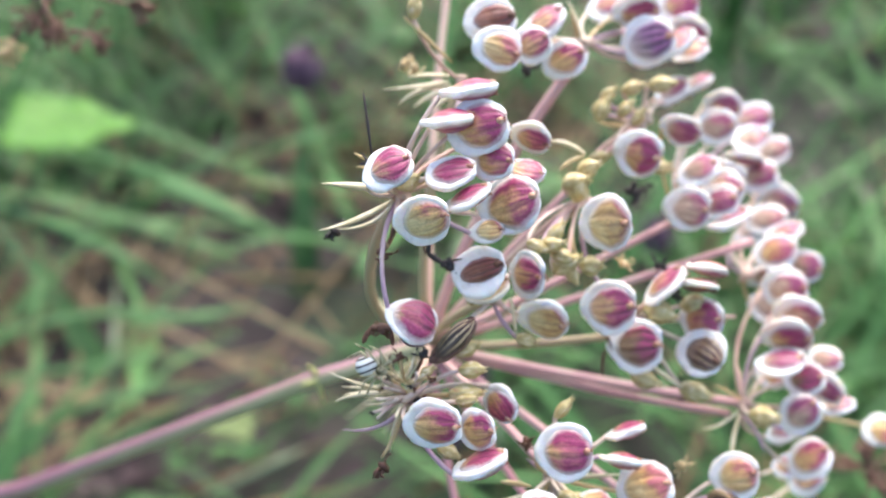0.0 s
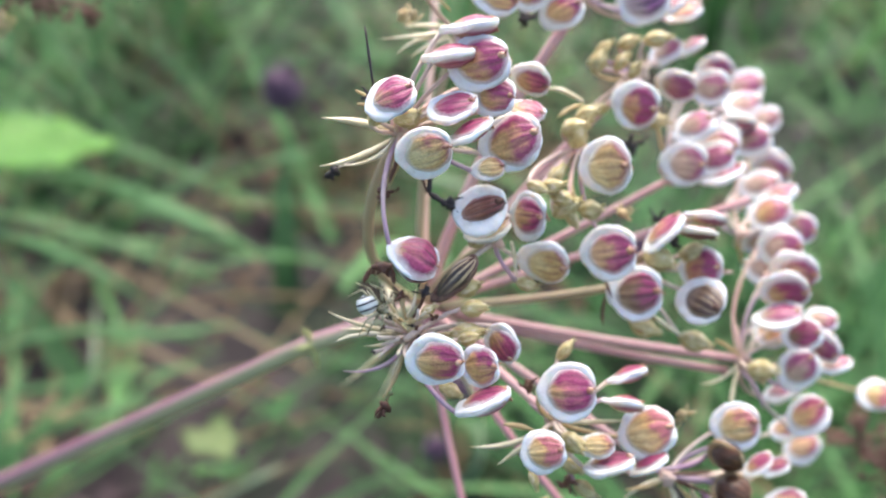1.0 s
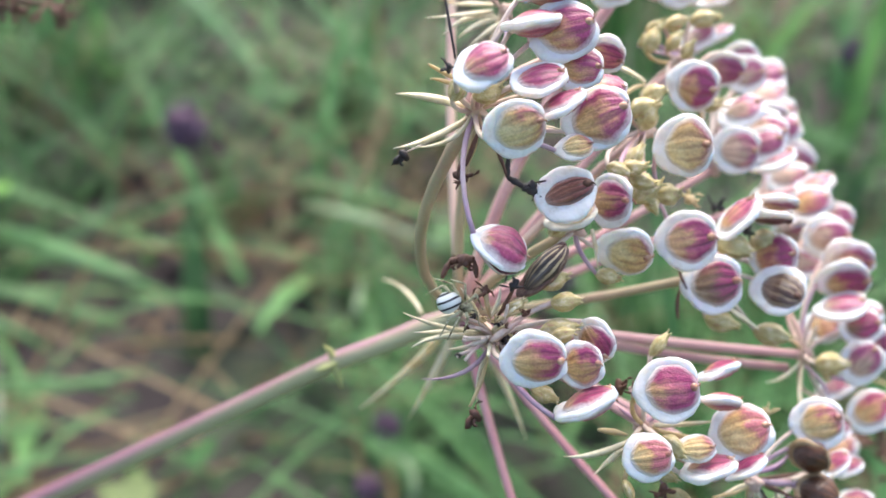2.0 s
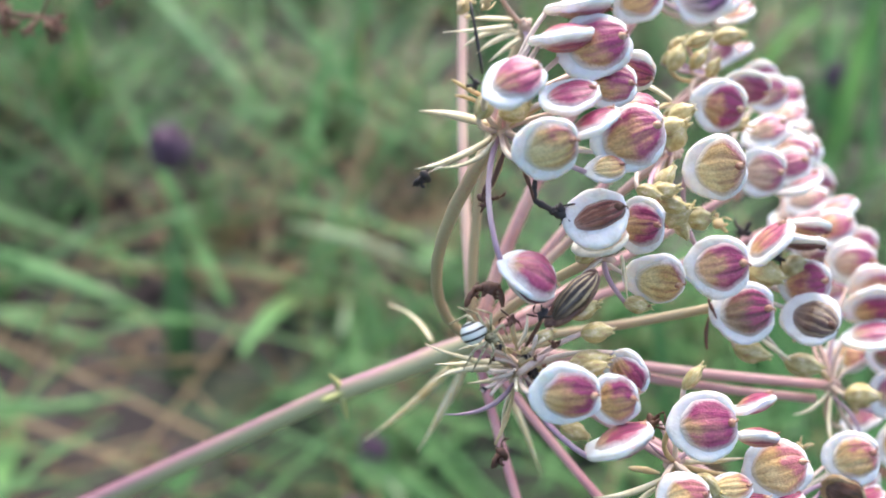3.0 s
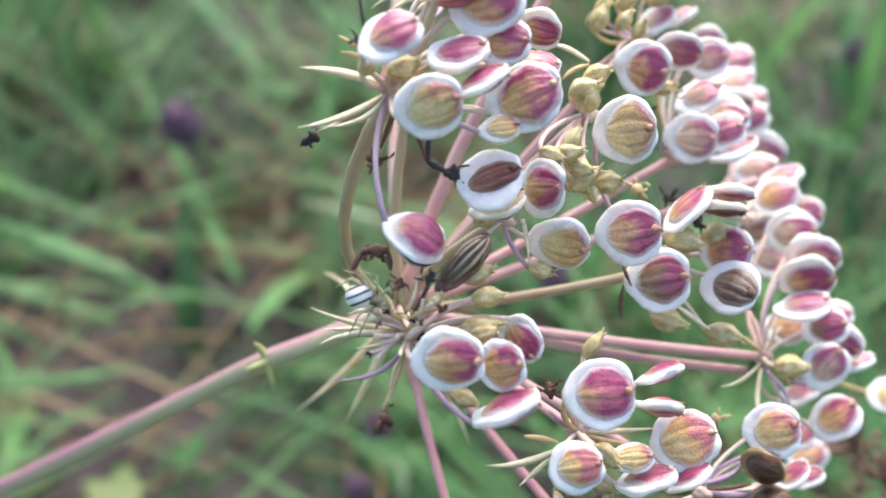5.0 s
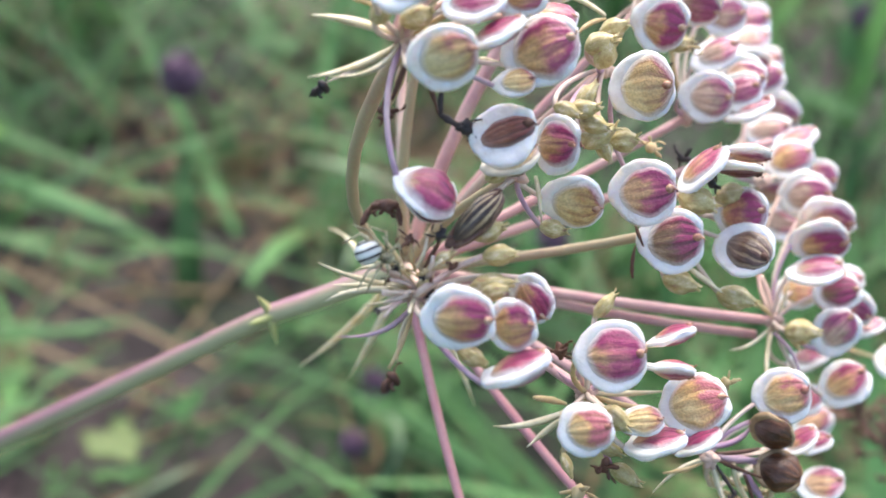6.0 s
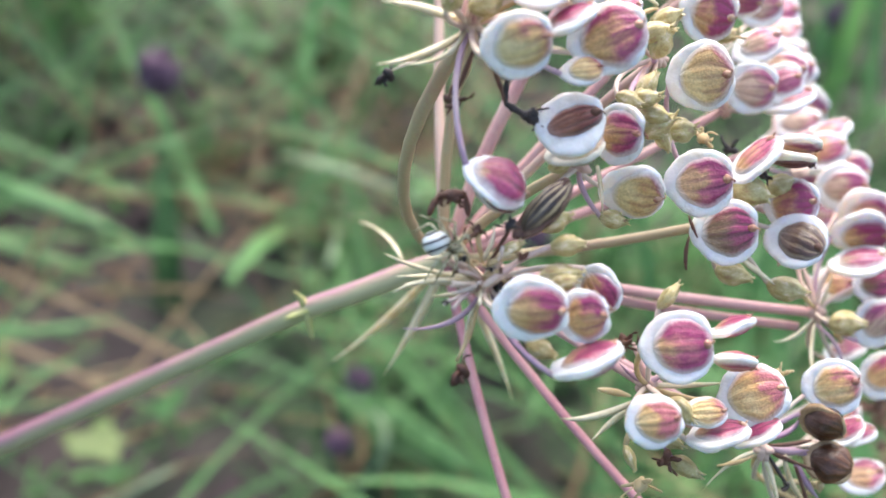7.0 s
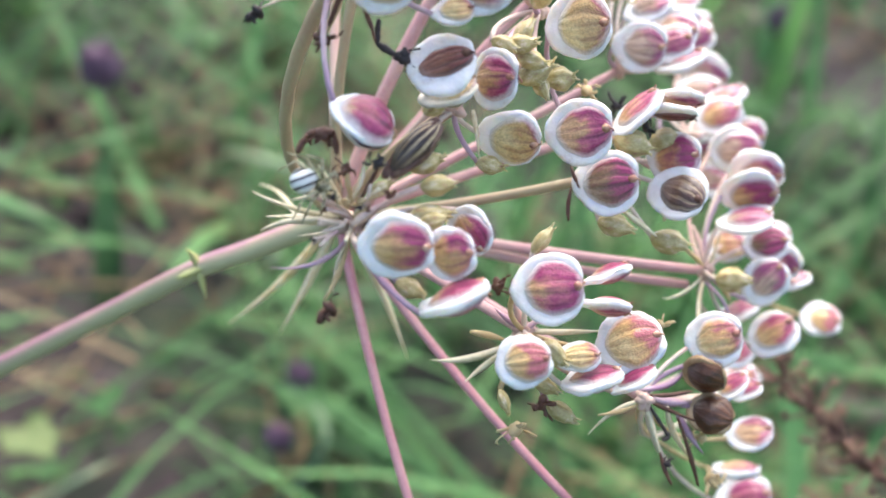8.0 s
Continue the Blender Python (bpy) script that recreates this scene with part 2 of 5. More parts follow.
def merged(*some):
    verts, faces = [], []
    for v, f in some:
        n = len(verts)
        verts += v
        faces += [tuple(i + n for i in q) for q in f]
    return verts, faces


# ---- the fruits: a flat disc of two halves, each with a white wing and a ribbed kernel ----
LENGTH = 7 * MM


def outline(a, phase):
    """Radius of the winged disc at the angle a: a notch at the tip, a slight point at the stalk, an uneven edge."""
    r = 1.0 - 0.07 * math.exp(-(min(a, math.tau - a) / 0.22) ** 2) + 0.03 * math.exp(-((a - math.pi) / 0.3) ** 2)
    r += 0.034 * math.sin(3 * a + phase) + 0.02 * math.sin(5 * a + 2 * phase) + 0.008 * math.sin(11 * a + 2.3 * phase) + 0.005 * math.sin(19 * a + phase)
    return r


WING_PROFILE = ((0.0, 0.1), (0.35, 0.1), (0.58, 0.1), (0.7, 0.108), (0.79, 0.114), (0.87, 0.112), (0.93, 0.1), (0.97, 0.076), (0.992, 0.042), (1.0, 0.02), (0.985, 0.0))


def wing_mesh(name, mat, phase, curl=0.16, cup=0.0, plump=1.0):
    """Two flat pads pressed together, thickest just inside the rounded rim, with an uneven edge and a fine seam between them."""
    sides, ring = 56, len(WING_PROFILE)
    verts, faces = [], []
    h = LENGTH / 2
    for up in (1, -1):
        n0 = len(verts)
        for i in range(sides):
            a = math.tau * i / sides
            ro = outline(a, phase + (0 if up > 0 else 0.25))
            notch = 1 - 0.45 * math.exp(-(min(a, math.tau - a) / 0.3) ** 2)
            for q, z in WING_PROFILE:
                r = q * ro
                out = max(0.0, (q - 0.55) / 0.45)
                lump = 1 + out * (0.16 * math.sin(3 * a + phase) + 0.1 * math.sin(7 * a + 2 * phase + up) + 0.3 * noise.noise((4 * r * math.cos(a), 4 * r * math.sin(a), phase + up)) + 0.22 * noise.noise((10 * r * math.cos(a), 10 * r * math.sin(a), phase - up)))
                warp = (cup + curl * math.sin(2 * a + phase) + 0.06 * math.sin(5 * a + phase)) * max(0, r - 0.4) ** 2
                verts.append((r * math.cos(a) * h, r * math.sin(a) * h, (up * plump * z * lump * (notch if q > 0.6 else 1) + warp) * h))
        for i in range(sides):
            for k in range(ring - 1):
                a, b = n0 + i * ring + k, n0 + i * ring + k + 1
                c, d = n0 + ((i + 1) % sides) * ring + k + 1, n0 + ((i + 1) % sides) * ring + k
                faces.append((a, b, c, d) if up > 0 else (a, d, c, b))
    return mesh_of(name, verts, faces, mat)


def kernel_mesh(name, mat, phase, width=0.72, high=0.2, ribs=0.012, back=0.12, ground=0.1):
    """Two low ribbed domes, one on each face of the wing, broadest near the style."""
    sides, rings = 40, 10
    verts, faces, uvs, rims = [], [], [], []
    h = LENGTH / 2
    for up in (1, -1):
        n0 = len(verts)
        for j in range(rings + 1):
            q = max(0.001, j / rings)
            for i in range(sides):
                a = math.tau * i / sides
                px, py = q * math.cos(a), q * math.sin(a)
                x = back + (0.93 - back) * px
                y = width * py * (1 + 0.1 * px - 0.12 * px * px + 0.04 * math.sin(2 * a + phase)) * (1 + 0.035 * math.sin(3 * a + phase) + 0.025 * math.sin(7 * a + 3 * phase))
                lon = py / math.sqrt(max(0.02, 1 - px * px))
                rib = ribs * math.cos(lon * 9.4) * (1 - q ** 3)
                z = ground + high * (1 - q * q) ** 0.85 + rib + 0.02 * noise.noise((3 * px + phase, 3 * py, 5 * up)) + 0.02 * (1 - q) - (0.03 if j == rings else 0)
                verts.append((x * h, y * h, up * z * h))
                uvs.append(((px + 1) / 2 * (1 if up > 0 else 0.8), (max(-1, min(1, lon)) + 1) / 2))
                rims.append((q * (1 - 0.12 * max(0, px)), i / sides))
        for j in range(rings):
            for i in range(sides):
                k = (i + 1) % sides
                p = n0 + j * sides
                f = (p + i, p + sides + i, p + sides + k, p + k)
                faces.append(f if up > 0 else f[::-1])
    me = mesh_of(name, verts, faces, mat)
    for title, table in (("along", uvs), ("rim", rims)):
        layer = me.uv_layers.new(name=title)
        for loop in me.loops:
            layer.data[loop.index].uv = table[loop.vertex_index]
    return me


def style_mesh(name, mat, seed):
    """The cushion at a fruit's tip, in two swollen halves, with two short curled styles and a few rags of the flower."""
    rng = random.Random(seed)
    h = LENGTH / 2
    pieces = []
    for k in (-1, 1):
        pieces.append(tube([(0.62 * h, 0, 0.1 * k * h), (0.69 * h, 0.01 * h, 0.14 * k * h), (0.77 * h, 0, 0.15 * k * h), (0.86 * h, 0, 0.12 * k * h), (0.93 * h, 0, 0.07 * k * h), (0.96 * h, 0, 0.04 * k * h)],
                           [0.05 * h, 0.12 * h, 0.15 * h, 0.15 * h, 0.1 * h, 0.03 * h], 14, 0.14, rng))
        bend = rng.uniform(0.1, 0.24)
        end = (h * rng.uniform(0.92, 1.04), bend * h * rng.choice((-1, 1)), (0.16 + 0.1 * rng.random()) * k * h)
        pieces.append(tube(arc((0.86 * h, 0, 0.14 * k * h), end, (0.08 * h, 0, 0.05 * k * h), 6), [v * h for v in (0.045, 0.036, 0.03, 0.026, 0.026, 0.04)], 6, 0.2, rng))
    for k in range(3):
        a = math.tau * k / 3 + rng.uniform(-0.8, 0.8)
        c = Vector((rng.uniform(0.76, 0.9) * h, 0.15 * h * math.cos(a), 0.13 * h * math.sin(a)))
        out = Vector((0.07 * h, 0.06 * h * math.cos(a), 0.06 * h * math.sin(a)))
        pieces.append(tube([c - out, c - out * 0.2, c + out * 0.6, c + out], [0.02 * h, 0.05 * h, 0.04 * h, 0.01 * h], 6, 0.3, rng))
    verts, faces = merged(*pieces)
    return mesh_of(name, [(0.86 * v[0] + 0.05 * h, 0.9 * v[1], v[2]) for v in verts], faces, mat)


def young_mesh(name, mat, seed):
    """A small unripe fruit: a slender ribbed barrel, flattened, with a pinched neck and a crown of withered tips."""
    rng = random.Random(seed)
    sides, rings = 24, 11
    verts, faces, h = [], [], LENGTH / 2
    for j in range(rings + 1):
        q = j / rings
        x = -1 + 1.8 * q
        r = 0.95 * math.sin(math.pi * min(0.96, max(0.04, 0.04 + 0.88 * q ** 0.9))) ** 0.75
        r *= 1 - 0.22 * math.exp(-((q - 0.86) / 0.07) ** 2)
        for i in range(sides):
            a = math.tau * i / sides
            rr = r * (1 + 0.09 * math.cos(6 * a + 0.4 * q) + 0.02 * rng.uniform(-1, 1))
            rr *= 1 + 0.12 * noise.noise((1.3 * math.cos(a), 1.3 * math.sin(a), 1.8 * q + 7 * seed))
            verts.append((x * h, rr * math.cos(a) * h + 0.15 * h * q * q * math.sin(seed), 0.72 * rr * math.sin(a) * h + 0.12 * h * q * q * math.cos(2 * seed)))
    for j in range(rings):
        for i in range(sides):
            a, b = j * sides + i, j * sides + (i + 1) % sides
            faces.append((a, b, b + sides, a + sides))
    pieces = [(verts, faces)]
    for k in range(6):
        a = math.tau * k / 6 + rng.uniform(-0.4, 0.4)
        far = rng.uniform(0.25, 0.5)
        end = (h * rng.uniform(0.8, 1.12), far * h * math.cos(a), far * h * math.sin(a))
        pieces.append(tube(arc((0.66 * h, 0.18 * h * math.cos(a), 0.18 * h * math.sin(a)), end, (0.08 * h, 0, 0), 5), [0.11 * h, 0.09 * h, 0.07 * h, 0.06 * h, 0.02 * h], 5, 0.25, rng))
    return mesh_of(name, *merged(*pieces), mat)


WINGS = {k: [wing_mesh("wing", m, 1.7 * i, 0.04 + 0.04 * (i % 4), (0.06, -0.08, 0.0, 0.1, -0.04)[i % 5], 0.95 + 0.12 * (i % 3)) for i in range(10)] for k, m in (("w", WING), ("c", CREAM), ("d", DARKWING), ("e", BLACKWING))}
KERNELS = {k: [kernel_mesh("kernel", m, 2.1 * i, KERNEL_WIDTH.get(k, 0.8) + 0.045 * (i % 4), KERNEL_HEIGHT.get(k, 0.2) + 0.05 * (i % 2), back=KERNEL_BACK.get(k, 0.08) + 0.03 * (i % 3)) for i in range(5)] for k, m in KERNEL.items()}
CRUMB = surface("tan_flower_remains", [(0.34, (0.16, 0.04, 0.04)), (0.45, (0.33, 0.13, 0.09)), (0.56, (0.48, 0.28, 0.17)), (0.7, (0.68, 0.52, 0.42))], 700, 3500, 0.28, 0.4)
STYLES = [style_mesh("style", CRUMB, i) for i in range(5)]
DARK_STYLES = [style_mesh("style", BROWN, i + 9) for i in range(2)]
YOUNGS = [young_mesh("young_fruit", YOUNG, i) for i in range(9)]

# ---- the plant ----
STEM_FOOT = HUB + Vector((-290, 130, -540)) * MM
FOOT = Vector((STEM_FOOT.x, STEM_FOOT.y, 0))
plant = tagged(new("umbel_plant"), "leaning umbellifer with white-winged magenta and tan fruits on pink rays", "plant")
plant.location = FOOT
made = random.Random(5)
at_node = [Vector((0, 0, 0))]


def spot(x, y, z):
    """Millimetres from the heart of the umbel, as a place in the plant's space."""
    return HUB + Vector((x, y, z)) * MM - FOOT


def stalk(name, a, b, bend, r0, r1, mat, label="", sides=9, n=10):
    pts = arc(a, b, bend, n)
    o = pts[0].copy()
    me = mesh_of(name, *tube([p - o for p in pts], [r0 + (r1 - r0) * i / (n - 1) for i in range(n)], sides, 0.04, made), mat)
    return part(name, me, plant, Matrix.Translation(o), label)


def umbellet(x, y, z):
    at_node[0] = spot(x, y, z)
    rng = random.Random(int(x * 7 + z))
    pieces = []
    for k in range(9):
        d = Vector((rng.gauss(0, 1), rng.gauss(0, 1), rng.gauss(0, 1))).normalized()
        pieces.append(tube(arc((0, 0, 0), d * 1.3 * MM, (0, 0, 0), 3), [0.75 * MM, 0.55 * MM, 0.25 * MM], 6))
    part("umbellet_node", mesh_of("umbellet_node", *merged(*pieces), RAY), plant, Matrix.Translation(at_node[0]))


def fruit(kind, x, y, z, rx, ry, rz, size, aspect, skin=None):
    """One fruit, its centre in mm from the heart, its turn in degrees, its length in mm; its stalk comes from the newest node."""
    s = size / 7
    c = spot(x, y, z)
    turn = Euler([radians(v) for v in (rx, ry, rz)])
    m = Matrix.LocRotScale(c, turn, (s, s * aspect, s * (1.0 if aspect > 0.8 or kind == "g" else 0.9)))
    if kind == "g":
        ob = part("young_fruit", made.choice(YOUNGS), plant, m, "small unripe olive-tan ribbed fruit")
    else:
        wings = WINGS[kind if kind in "dec" else "w"]
        ob = part("fruit", made.choice(wings), plant, m)
        part("kernel", made.choice(KERNELS[kind]), ob)
        part("style", made.choice(DARK_STYLES if kind in "dbke" else STYLES), ob)
        ob["label"] = FRUIT_LABEL[kind]
    back = m @ Vector((-0.93 * LENGTH / 2, 0, 0))
    way = turn.to_matrix() @ Vector((-1, 0, 0))
    reach = (at_node[0] - back).length
    bend = way * reach * 0.09 + Vector((made.uniform(-1, 1), made.uniform(-1, 1), made.uniform(-1, 1))) * reach * 0.04
    stalk("pedicel", at_node[0], back, bend, 0.3 * MM, 0.27 * MM, skin or made.choice((STRAW, PALE, PALE, RAY, PALE, LILAC)), "", 6, 8)


FRUIT_LABEL = {
    "p": "flat fruit with white wing and magenta kernel", "m": "flat fruit with white wing and tan-magenta kernel",
    "u": "flat fruit with white wing and deep magenta kernel", "v": "flat fruit with white wing and violet-grey striped kernel",
    "f": "flat fruit with broad white wing and pink kernel", "t": "flat fruit with white wing and tan kernel", "q": "flat fruit with white wing and brown-magenta kernel",
    "b": "opened fruit with white wing and dark brown kernel", "k": "flat white fruit with dark striped kernel",
    "d": "dry dark brown ripe fruit", "e": "slender dry dark fruit with straw-coloured ribs", "x": "plump fruit with swollen magenta kernel and narrow white wing", "c": "cream fruit half behind its twin", "s": "slender half-grown fruit with white edge",
}
umbellet(-0.6,12.3,19.9)
fruit("u", -1.5,4.2,28.0, 26,-25,3, 6.0, 0.9)
fruit("u", 5.2,9.3,24.4, 13,-14,-5, 6.0, 0.9)
fruit("t", 2.1,4.4,21.4, 77,-21,1, 6.4, 0.92)
fruit("u", 7.1,7.3,22.4, -12,-29,2, 5.9, 0.85)
fruit("m", 10.0,12.2,24.5, 51,-7,-21, 5.4, 0.95)
fruit("p", 15.0,20.9,22.7, 105,10,-18, 5.3, 0.95)
fruit("m", 12.1,10.5,19.5, 50,-25,-3, 7.6, 0.9)
fruit("p", 14.0,15.4,21.0, 14,5,-16, 4.9, 0.9)
fruit("s", 9.4,8.6,17.1, 35,-13,-7, 4.2, 0.75)
fruit("m", 8.3,13.4,28.0, 56,-20,-5, 7.4, 0.9)
fruit("u", 4.9,13.2,28.9, -24,-10,-6, 6.4, 0.9)
fruit("u", 5.3,14.2,28.4, -20,-16,-7, 5.1, 0.9)
fruit("u", 7.3,16.8,30.9, -24,-8,1, 7.0, 0.9)
fruit("x", 0.8,1.6,9.4, 14,24,-8, 6.3, 0.95, LILAC)
fruit("g", 0.3,10.3,22.9, 67,-20,1, 3.5, 0.7)
fruit("g", -3.1,8.1,24.3, 51,-55,28, 3.1, 0.6)
umbellet(24.6,46.1,24.0)
fruit("b", 10.4,35.6,31.7, 52,-10,2, 6.9, 0.9)
fruit("t", 11.2,30.7,29.9, 55,17,-11, 6.4, 0.9)
fruit("p", 15.7,33.8,29.0, 53,-29,9, 5.2, 1)
fruit("p", 17.8,41.0,28.9, 7,-34,11, 6.8, 0.9)
fruit("m", 20.6,38.2,24.9, 48,-25,5, 6.3, 0.85)
fruit("v", 34.5,52.7,21.2, 61,-18,-4, 8.1, 0.95)
fruit("p", 39.4,56.7,19.1, 2,-32,2, 6.9, 0.9)
fruit("p", 42.5,59.3,16.7, 9,-23,-3, 6.1, 0.9)
fruit("p", 43.1,64.3,18.0, 107,14,-19, 6.7, 0.9)
fruit("p", 33.0,56.2,24.5, 108,-13,-6, 7.1, 0.9)
fruit("p", 29.3,58.5,24.3, 17,-17,-2, 7.2, 0.9)
fruit("p", 42.1,70.1,19.8, 47,-18,-6, 7.3, 0.9)
umbellet(10.5,8.7,7.2)
fruit("b", 8.5,7.0,12.5, 38,-23,0, 6.7, 0.95)
fruit("c", 9.6,7.9,9.5, 9,-23,0, 5.9, 0.9)
fruit("p", 14.5,10.4,9.7, 71,-21,-48, 6.1, 1)
fruit("t", 16.6,9.3,3.7, 96,1,-17, 6.7, 0.95)
fruit("e", 5.6,1.9,6.3, 18,-41,22, 7.4, 0.4)
fruit("g", 14.7,8.1,1.3, 58,3,-18, 3.1, 0.6)
fruit("g", 8.6,8.2,7.8, 56,-30,6, 3.1, 0.6)
umbellet(30.4,19.3,-3.7)
fruit("t", 24.4,16.6,13.0, 68,-15,-24, 7.0, 1.02)
fruit("p", 25.4,13.5,2.3, 60,-15,-12, 7.2, 1)
fruit("q", 29.3,13.0,-3.6, 57,-16,-13, 7.3, 1)
fruit("k", 38.1,13.6,-5.3, 39,-0,-50, 7.0, 0.95)
fruit("p", 33.1,17.8,2.6, -17,-46,9, 7.2, 0.9)
fruit("p", 39.2,20.8,3.0, 140,-5,-23, 5.7, 0.95)
fruit("b", 37.3,17.9,2.5, 143,-8,-22, 5.7, 0.9)
fruit("m", 38.8,17.8,-3.2, 59,-24,-31, 6.4, 0.95)
fruit("g", 32.6,15.7,-0.3, 60,8,-29, 4.6, 0.7)
fruit("g", 38.0,19.3,-1.7, 60,-18,-15, 4.0, 0.7)
fruit("g", 31.0,12.1,-8.6, 57,3,-26, 4.3, 0.6)
fruit("g", 37.9,12.1,-10.9, 57,1,-28, 4.7, 0.6)
umbellet(0.4,-0.4,-0.6)
fruit("m", 3.2,-6.6,1.4, 71,-3,-8, 6.8, 0.88)
fruit("m", 8.2,-6.3,0.2, 67,-21,-24, 4.9, 1)
fruit("p", 11.1,-0.9,-0.8, 68,38,-48, 5.1, 0.85)
fruit("u", 8.5,-8.3,-3.4, -26,-23,6, 7.0, 0.85, LILAC)
fruit("g", 7.8,-0.1,3.7, 56,-8,-7, 3.4, 0.6)
fruit("g", 7.1,2.9,4.4, 56,-16,-1, 3.7, 0.6)
fruit("g", 7.1,-1.5,1.2, 55,-8,-7, 4.4, 0.5)
fruit("g", 5.0,-5.5,-4.1, 49,16,-25, 3.1, 0.6)
fruit("g", 2.5,-0.5,3.8, 47,-38,16, 2.2, 0.6)
fruit("g", 7.1,-2.9,1.5, 54,-15,-7, 2.8, 0.6)
umbellet(17.9,-0.9,-12.9)
fruit("p", 18.6,-4.3,-5.3, 51,-12,-11, 7.0, 1)
fruit("u", 26.9,2.3,-8.4, -33,-25,-4, 5.4, 0.85)
fruit("u", 25.9,-1.4,-9.7, -44,-5,-20, 5.4, 0.9)
fruit("t", 29.5,-1.1,-14.7, 39,-22,-8, 7.4, 0.9)
fruit("t", 15.5,-9.4,-9.9, 47,-14,-8, 5.4, 0.95)
fruit("u", 24.2,-5.8,-15.5, -20,-19,-7, 6.5, 0.9)
fruit("u", 29.5,-4.0,-17.2, -21,-32,6, 5.5, 0.8)
fruit("s", 22.5,-5.2,-13.0, 33,-12,-13, 4.6, 0.7)
fruit("g", 19.5,-6.3,-11.6, 47,18,-38, 3.5, 0.65)
fruit("g", 18.8,0.4,-2.7, 36,-45,24, 3.5, 0.42)
fruit("g", 21.7,-6.0,-19.6, 47,10,-37, 3.8, 0.5)
fruit("g", 21.1,-4.4,-13.8, 50,7,-33, 3.4, 0.6)
fruit("g", 15.1,-6.8,-17.1, 31,38,-69, 2.8, 0.4)
fruit("g", 20.0,-4.3,-17.4, 48,11,-36, 3.4, 0.5)
umbellet(48.0,20.9,-21.1)
fruit("m", 58.1,17.8,-29.2, 15,-39,2, 6.9, 0.95)
fruit("f", 55.9,19.8,-22.2, 44,-49,17, 6.8, 0.85)
fruit("f", 52.3,22.2,-14.4, 1,-21,-18, 7.1, 0.9)
fruit("m", 53.8,25.7,-12.4, 101,-17,-21, 7.5, 0.95)
fruit("f", 56.6,30.4,-12.2, 96,-12,-24, 7.4, 0.95)
fruit("f", 56.5,37.2,-12.3, 66,-16,-21, 7.2, 0.9)
fruit("q", 57.3,24.3,-19.3, 45,-22,-18, 6.1, 0.9)
fruit("f", 62.7,28.0,-24.5, 82,11,-41, 5.8, 0.9)
fruit("f", 64.9,27.6,-27.8, -6,-23,-19, 5.5, 0.9)
fruit("f", 64.6,35.4,-25.2, 28,-14,-24, 5.7, 0.9)
fruit("t", 77.5,36.0,-41.2, 33,-6,-32, 6.3, 0.9)
fruit("g", 49.5,16.4,-19.4, 55,-13,-22, 4.4, 0.7)
fruit("m", 55.1,30.4,-23.5, 27,-13,-22, 6.1, 0.9)
fruit("f", 56.9,25.7,-31.4, -12,-29,-9, 6.1, 0.9)
umbellet(33.7,0.9,-24.5)
fruit("t", 43.3,6.3,-20.6, 48,-25,-10, 6.6, 1)
fruit("d", 42.0,4.2,-24.0, 94,3,-38, 5.4, 0.9)
fruit("d", 42.6,1.6,-27.7, 36,-2,-35, 5.5, 0.9)
fruit("p", 48.0,7.6,-29.0, -15,-41,6, 5.0, 0.9)
fruit("p", 59.5,26.9,-40.0, 6,-32,-9, 5.6, 0.9)
fruit("p", 54.9,11.2,-40.5, 7,-23,-14, 6.4, 0.9)
fruit("p", 51.6,10.2,-31.9, -2,-27,-11, 4.5, 0.9)
fruit("p", 68.0,37.6,-54.4, 23,-38,0, 6.8, 0.9)
fruit("p", 60.5,15.7,-57.5, 29,-23,-13, 8.0, 0.9)
fruit("p", 57.0,14.7,-50.7, -26,-16,-21, 6.7, 0.9)
umbellet(22.5,24.8,11.4)
fruit("g", 22.9,14.9,7.8, 62,-16,-11, 3.2, 0.8)
fruit("g", 21.3,22.6,15.3, 66,-24,-7, 3.9, 0.7)
fruit("g", 23.1,25.1,15.9, 66,-29,-5, 3.5, 0.7)
fruit("g", 17.7,13.1,12.3, 64,-15,-10, 3.4, 0.6)
fruit("g", 15.7,12.3,12.4, 64,13,-22, 2.9, 0.6)
fruit("g", 19.0,13.0,10.5, 64,3,-19, 3.3, 0.6)
fruit("g", 19.0,13.0,8.6, 61,21,-29, 2.9, 0.6)
fruit("g", 20.4,13.3,7.4, 49,45,-50, 2.7, 0.6)
fruit("g", 18.1,14.6,13.0, 56,-47,29, 3.5, 0.54)
fruit("g", 21.7,22.0,14.3, 22,-67,1, 3.6, 0.62)
fruit("g", 19.7,13.3,9.1, 47,-26,10, 4.3, 0.55)
umbellet(39.7,41.9,-2.9)
fruit("f", 39.5,36.0,2.8, 66,-8,-20, 6.9, 0.95)
fruit("f", 38.6,42.4,12.2, 100,5,-23, 6.1, 0.9)
fruit("f", 46.5,53.0,7.0, 60,-12,-19, 6.5, 0.9)
fruit("f", 56.8,68.1,0.3, 40,-17,-18, 7.1, 0.9)
fruit("f", 55.5,63.4,-0.8, 19,-17,-18, 6.7, 0.9)
fruit("f", 53.2,57.4,-1.1, 137,-4,-24, 6.8, 0.9)
fruit("f", 41.3,40.3,6.5, 16,-31,-9, 6.8, 0.9)
fruit("f", 45.7,40.9,3.2, 54,-12,-31, 6.6, 0.9)
fruit("q", 47.5,47.7,1.3, 108,-3,-23, 7.1, 0.9)
fruit("f", 56.0,57.1,-4.4, 45,-27,-14, 6.8, 0.9)
fruit("f", 45.6,37.2,0.5, -3,-25,-13, 7.1, 0.9)
fruit("f", 44.5,38.4,2.2, 39,-27,-12, 6.3, 0.9)
fruit("f", 50.2,63.7,5.1, 91,-7,-21, 6.4, 0.9)
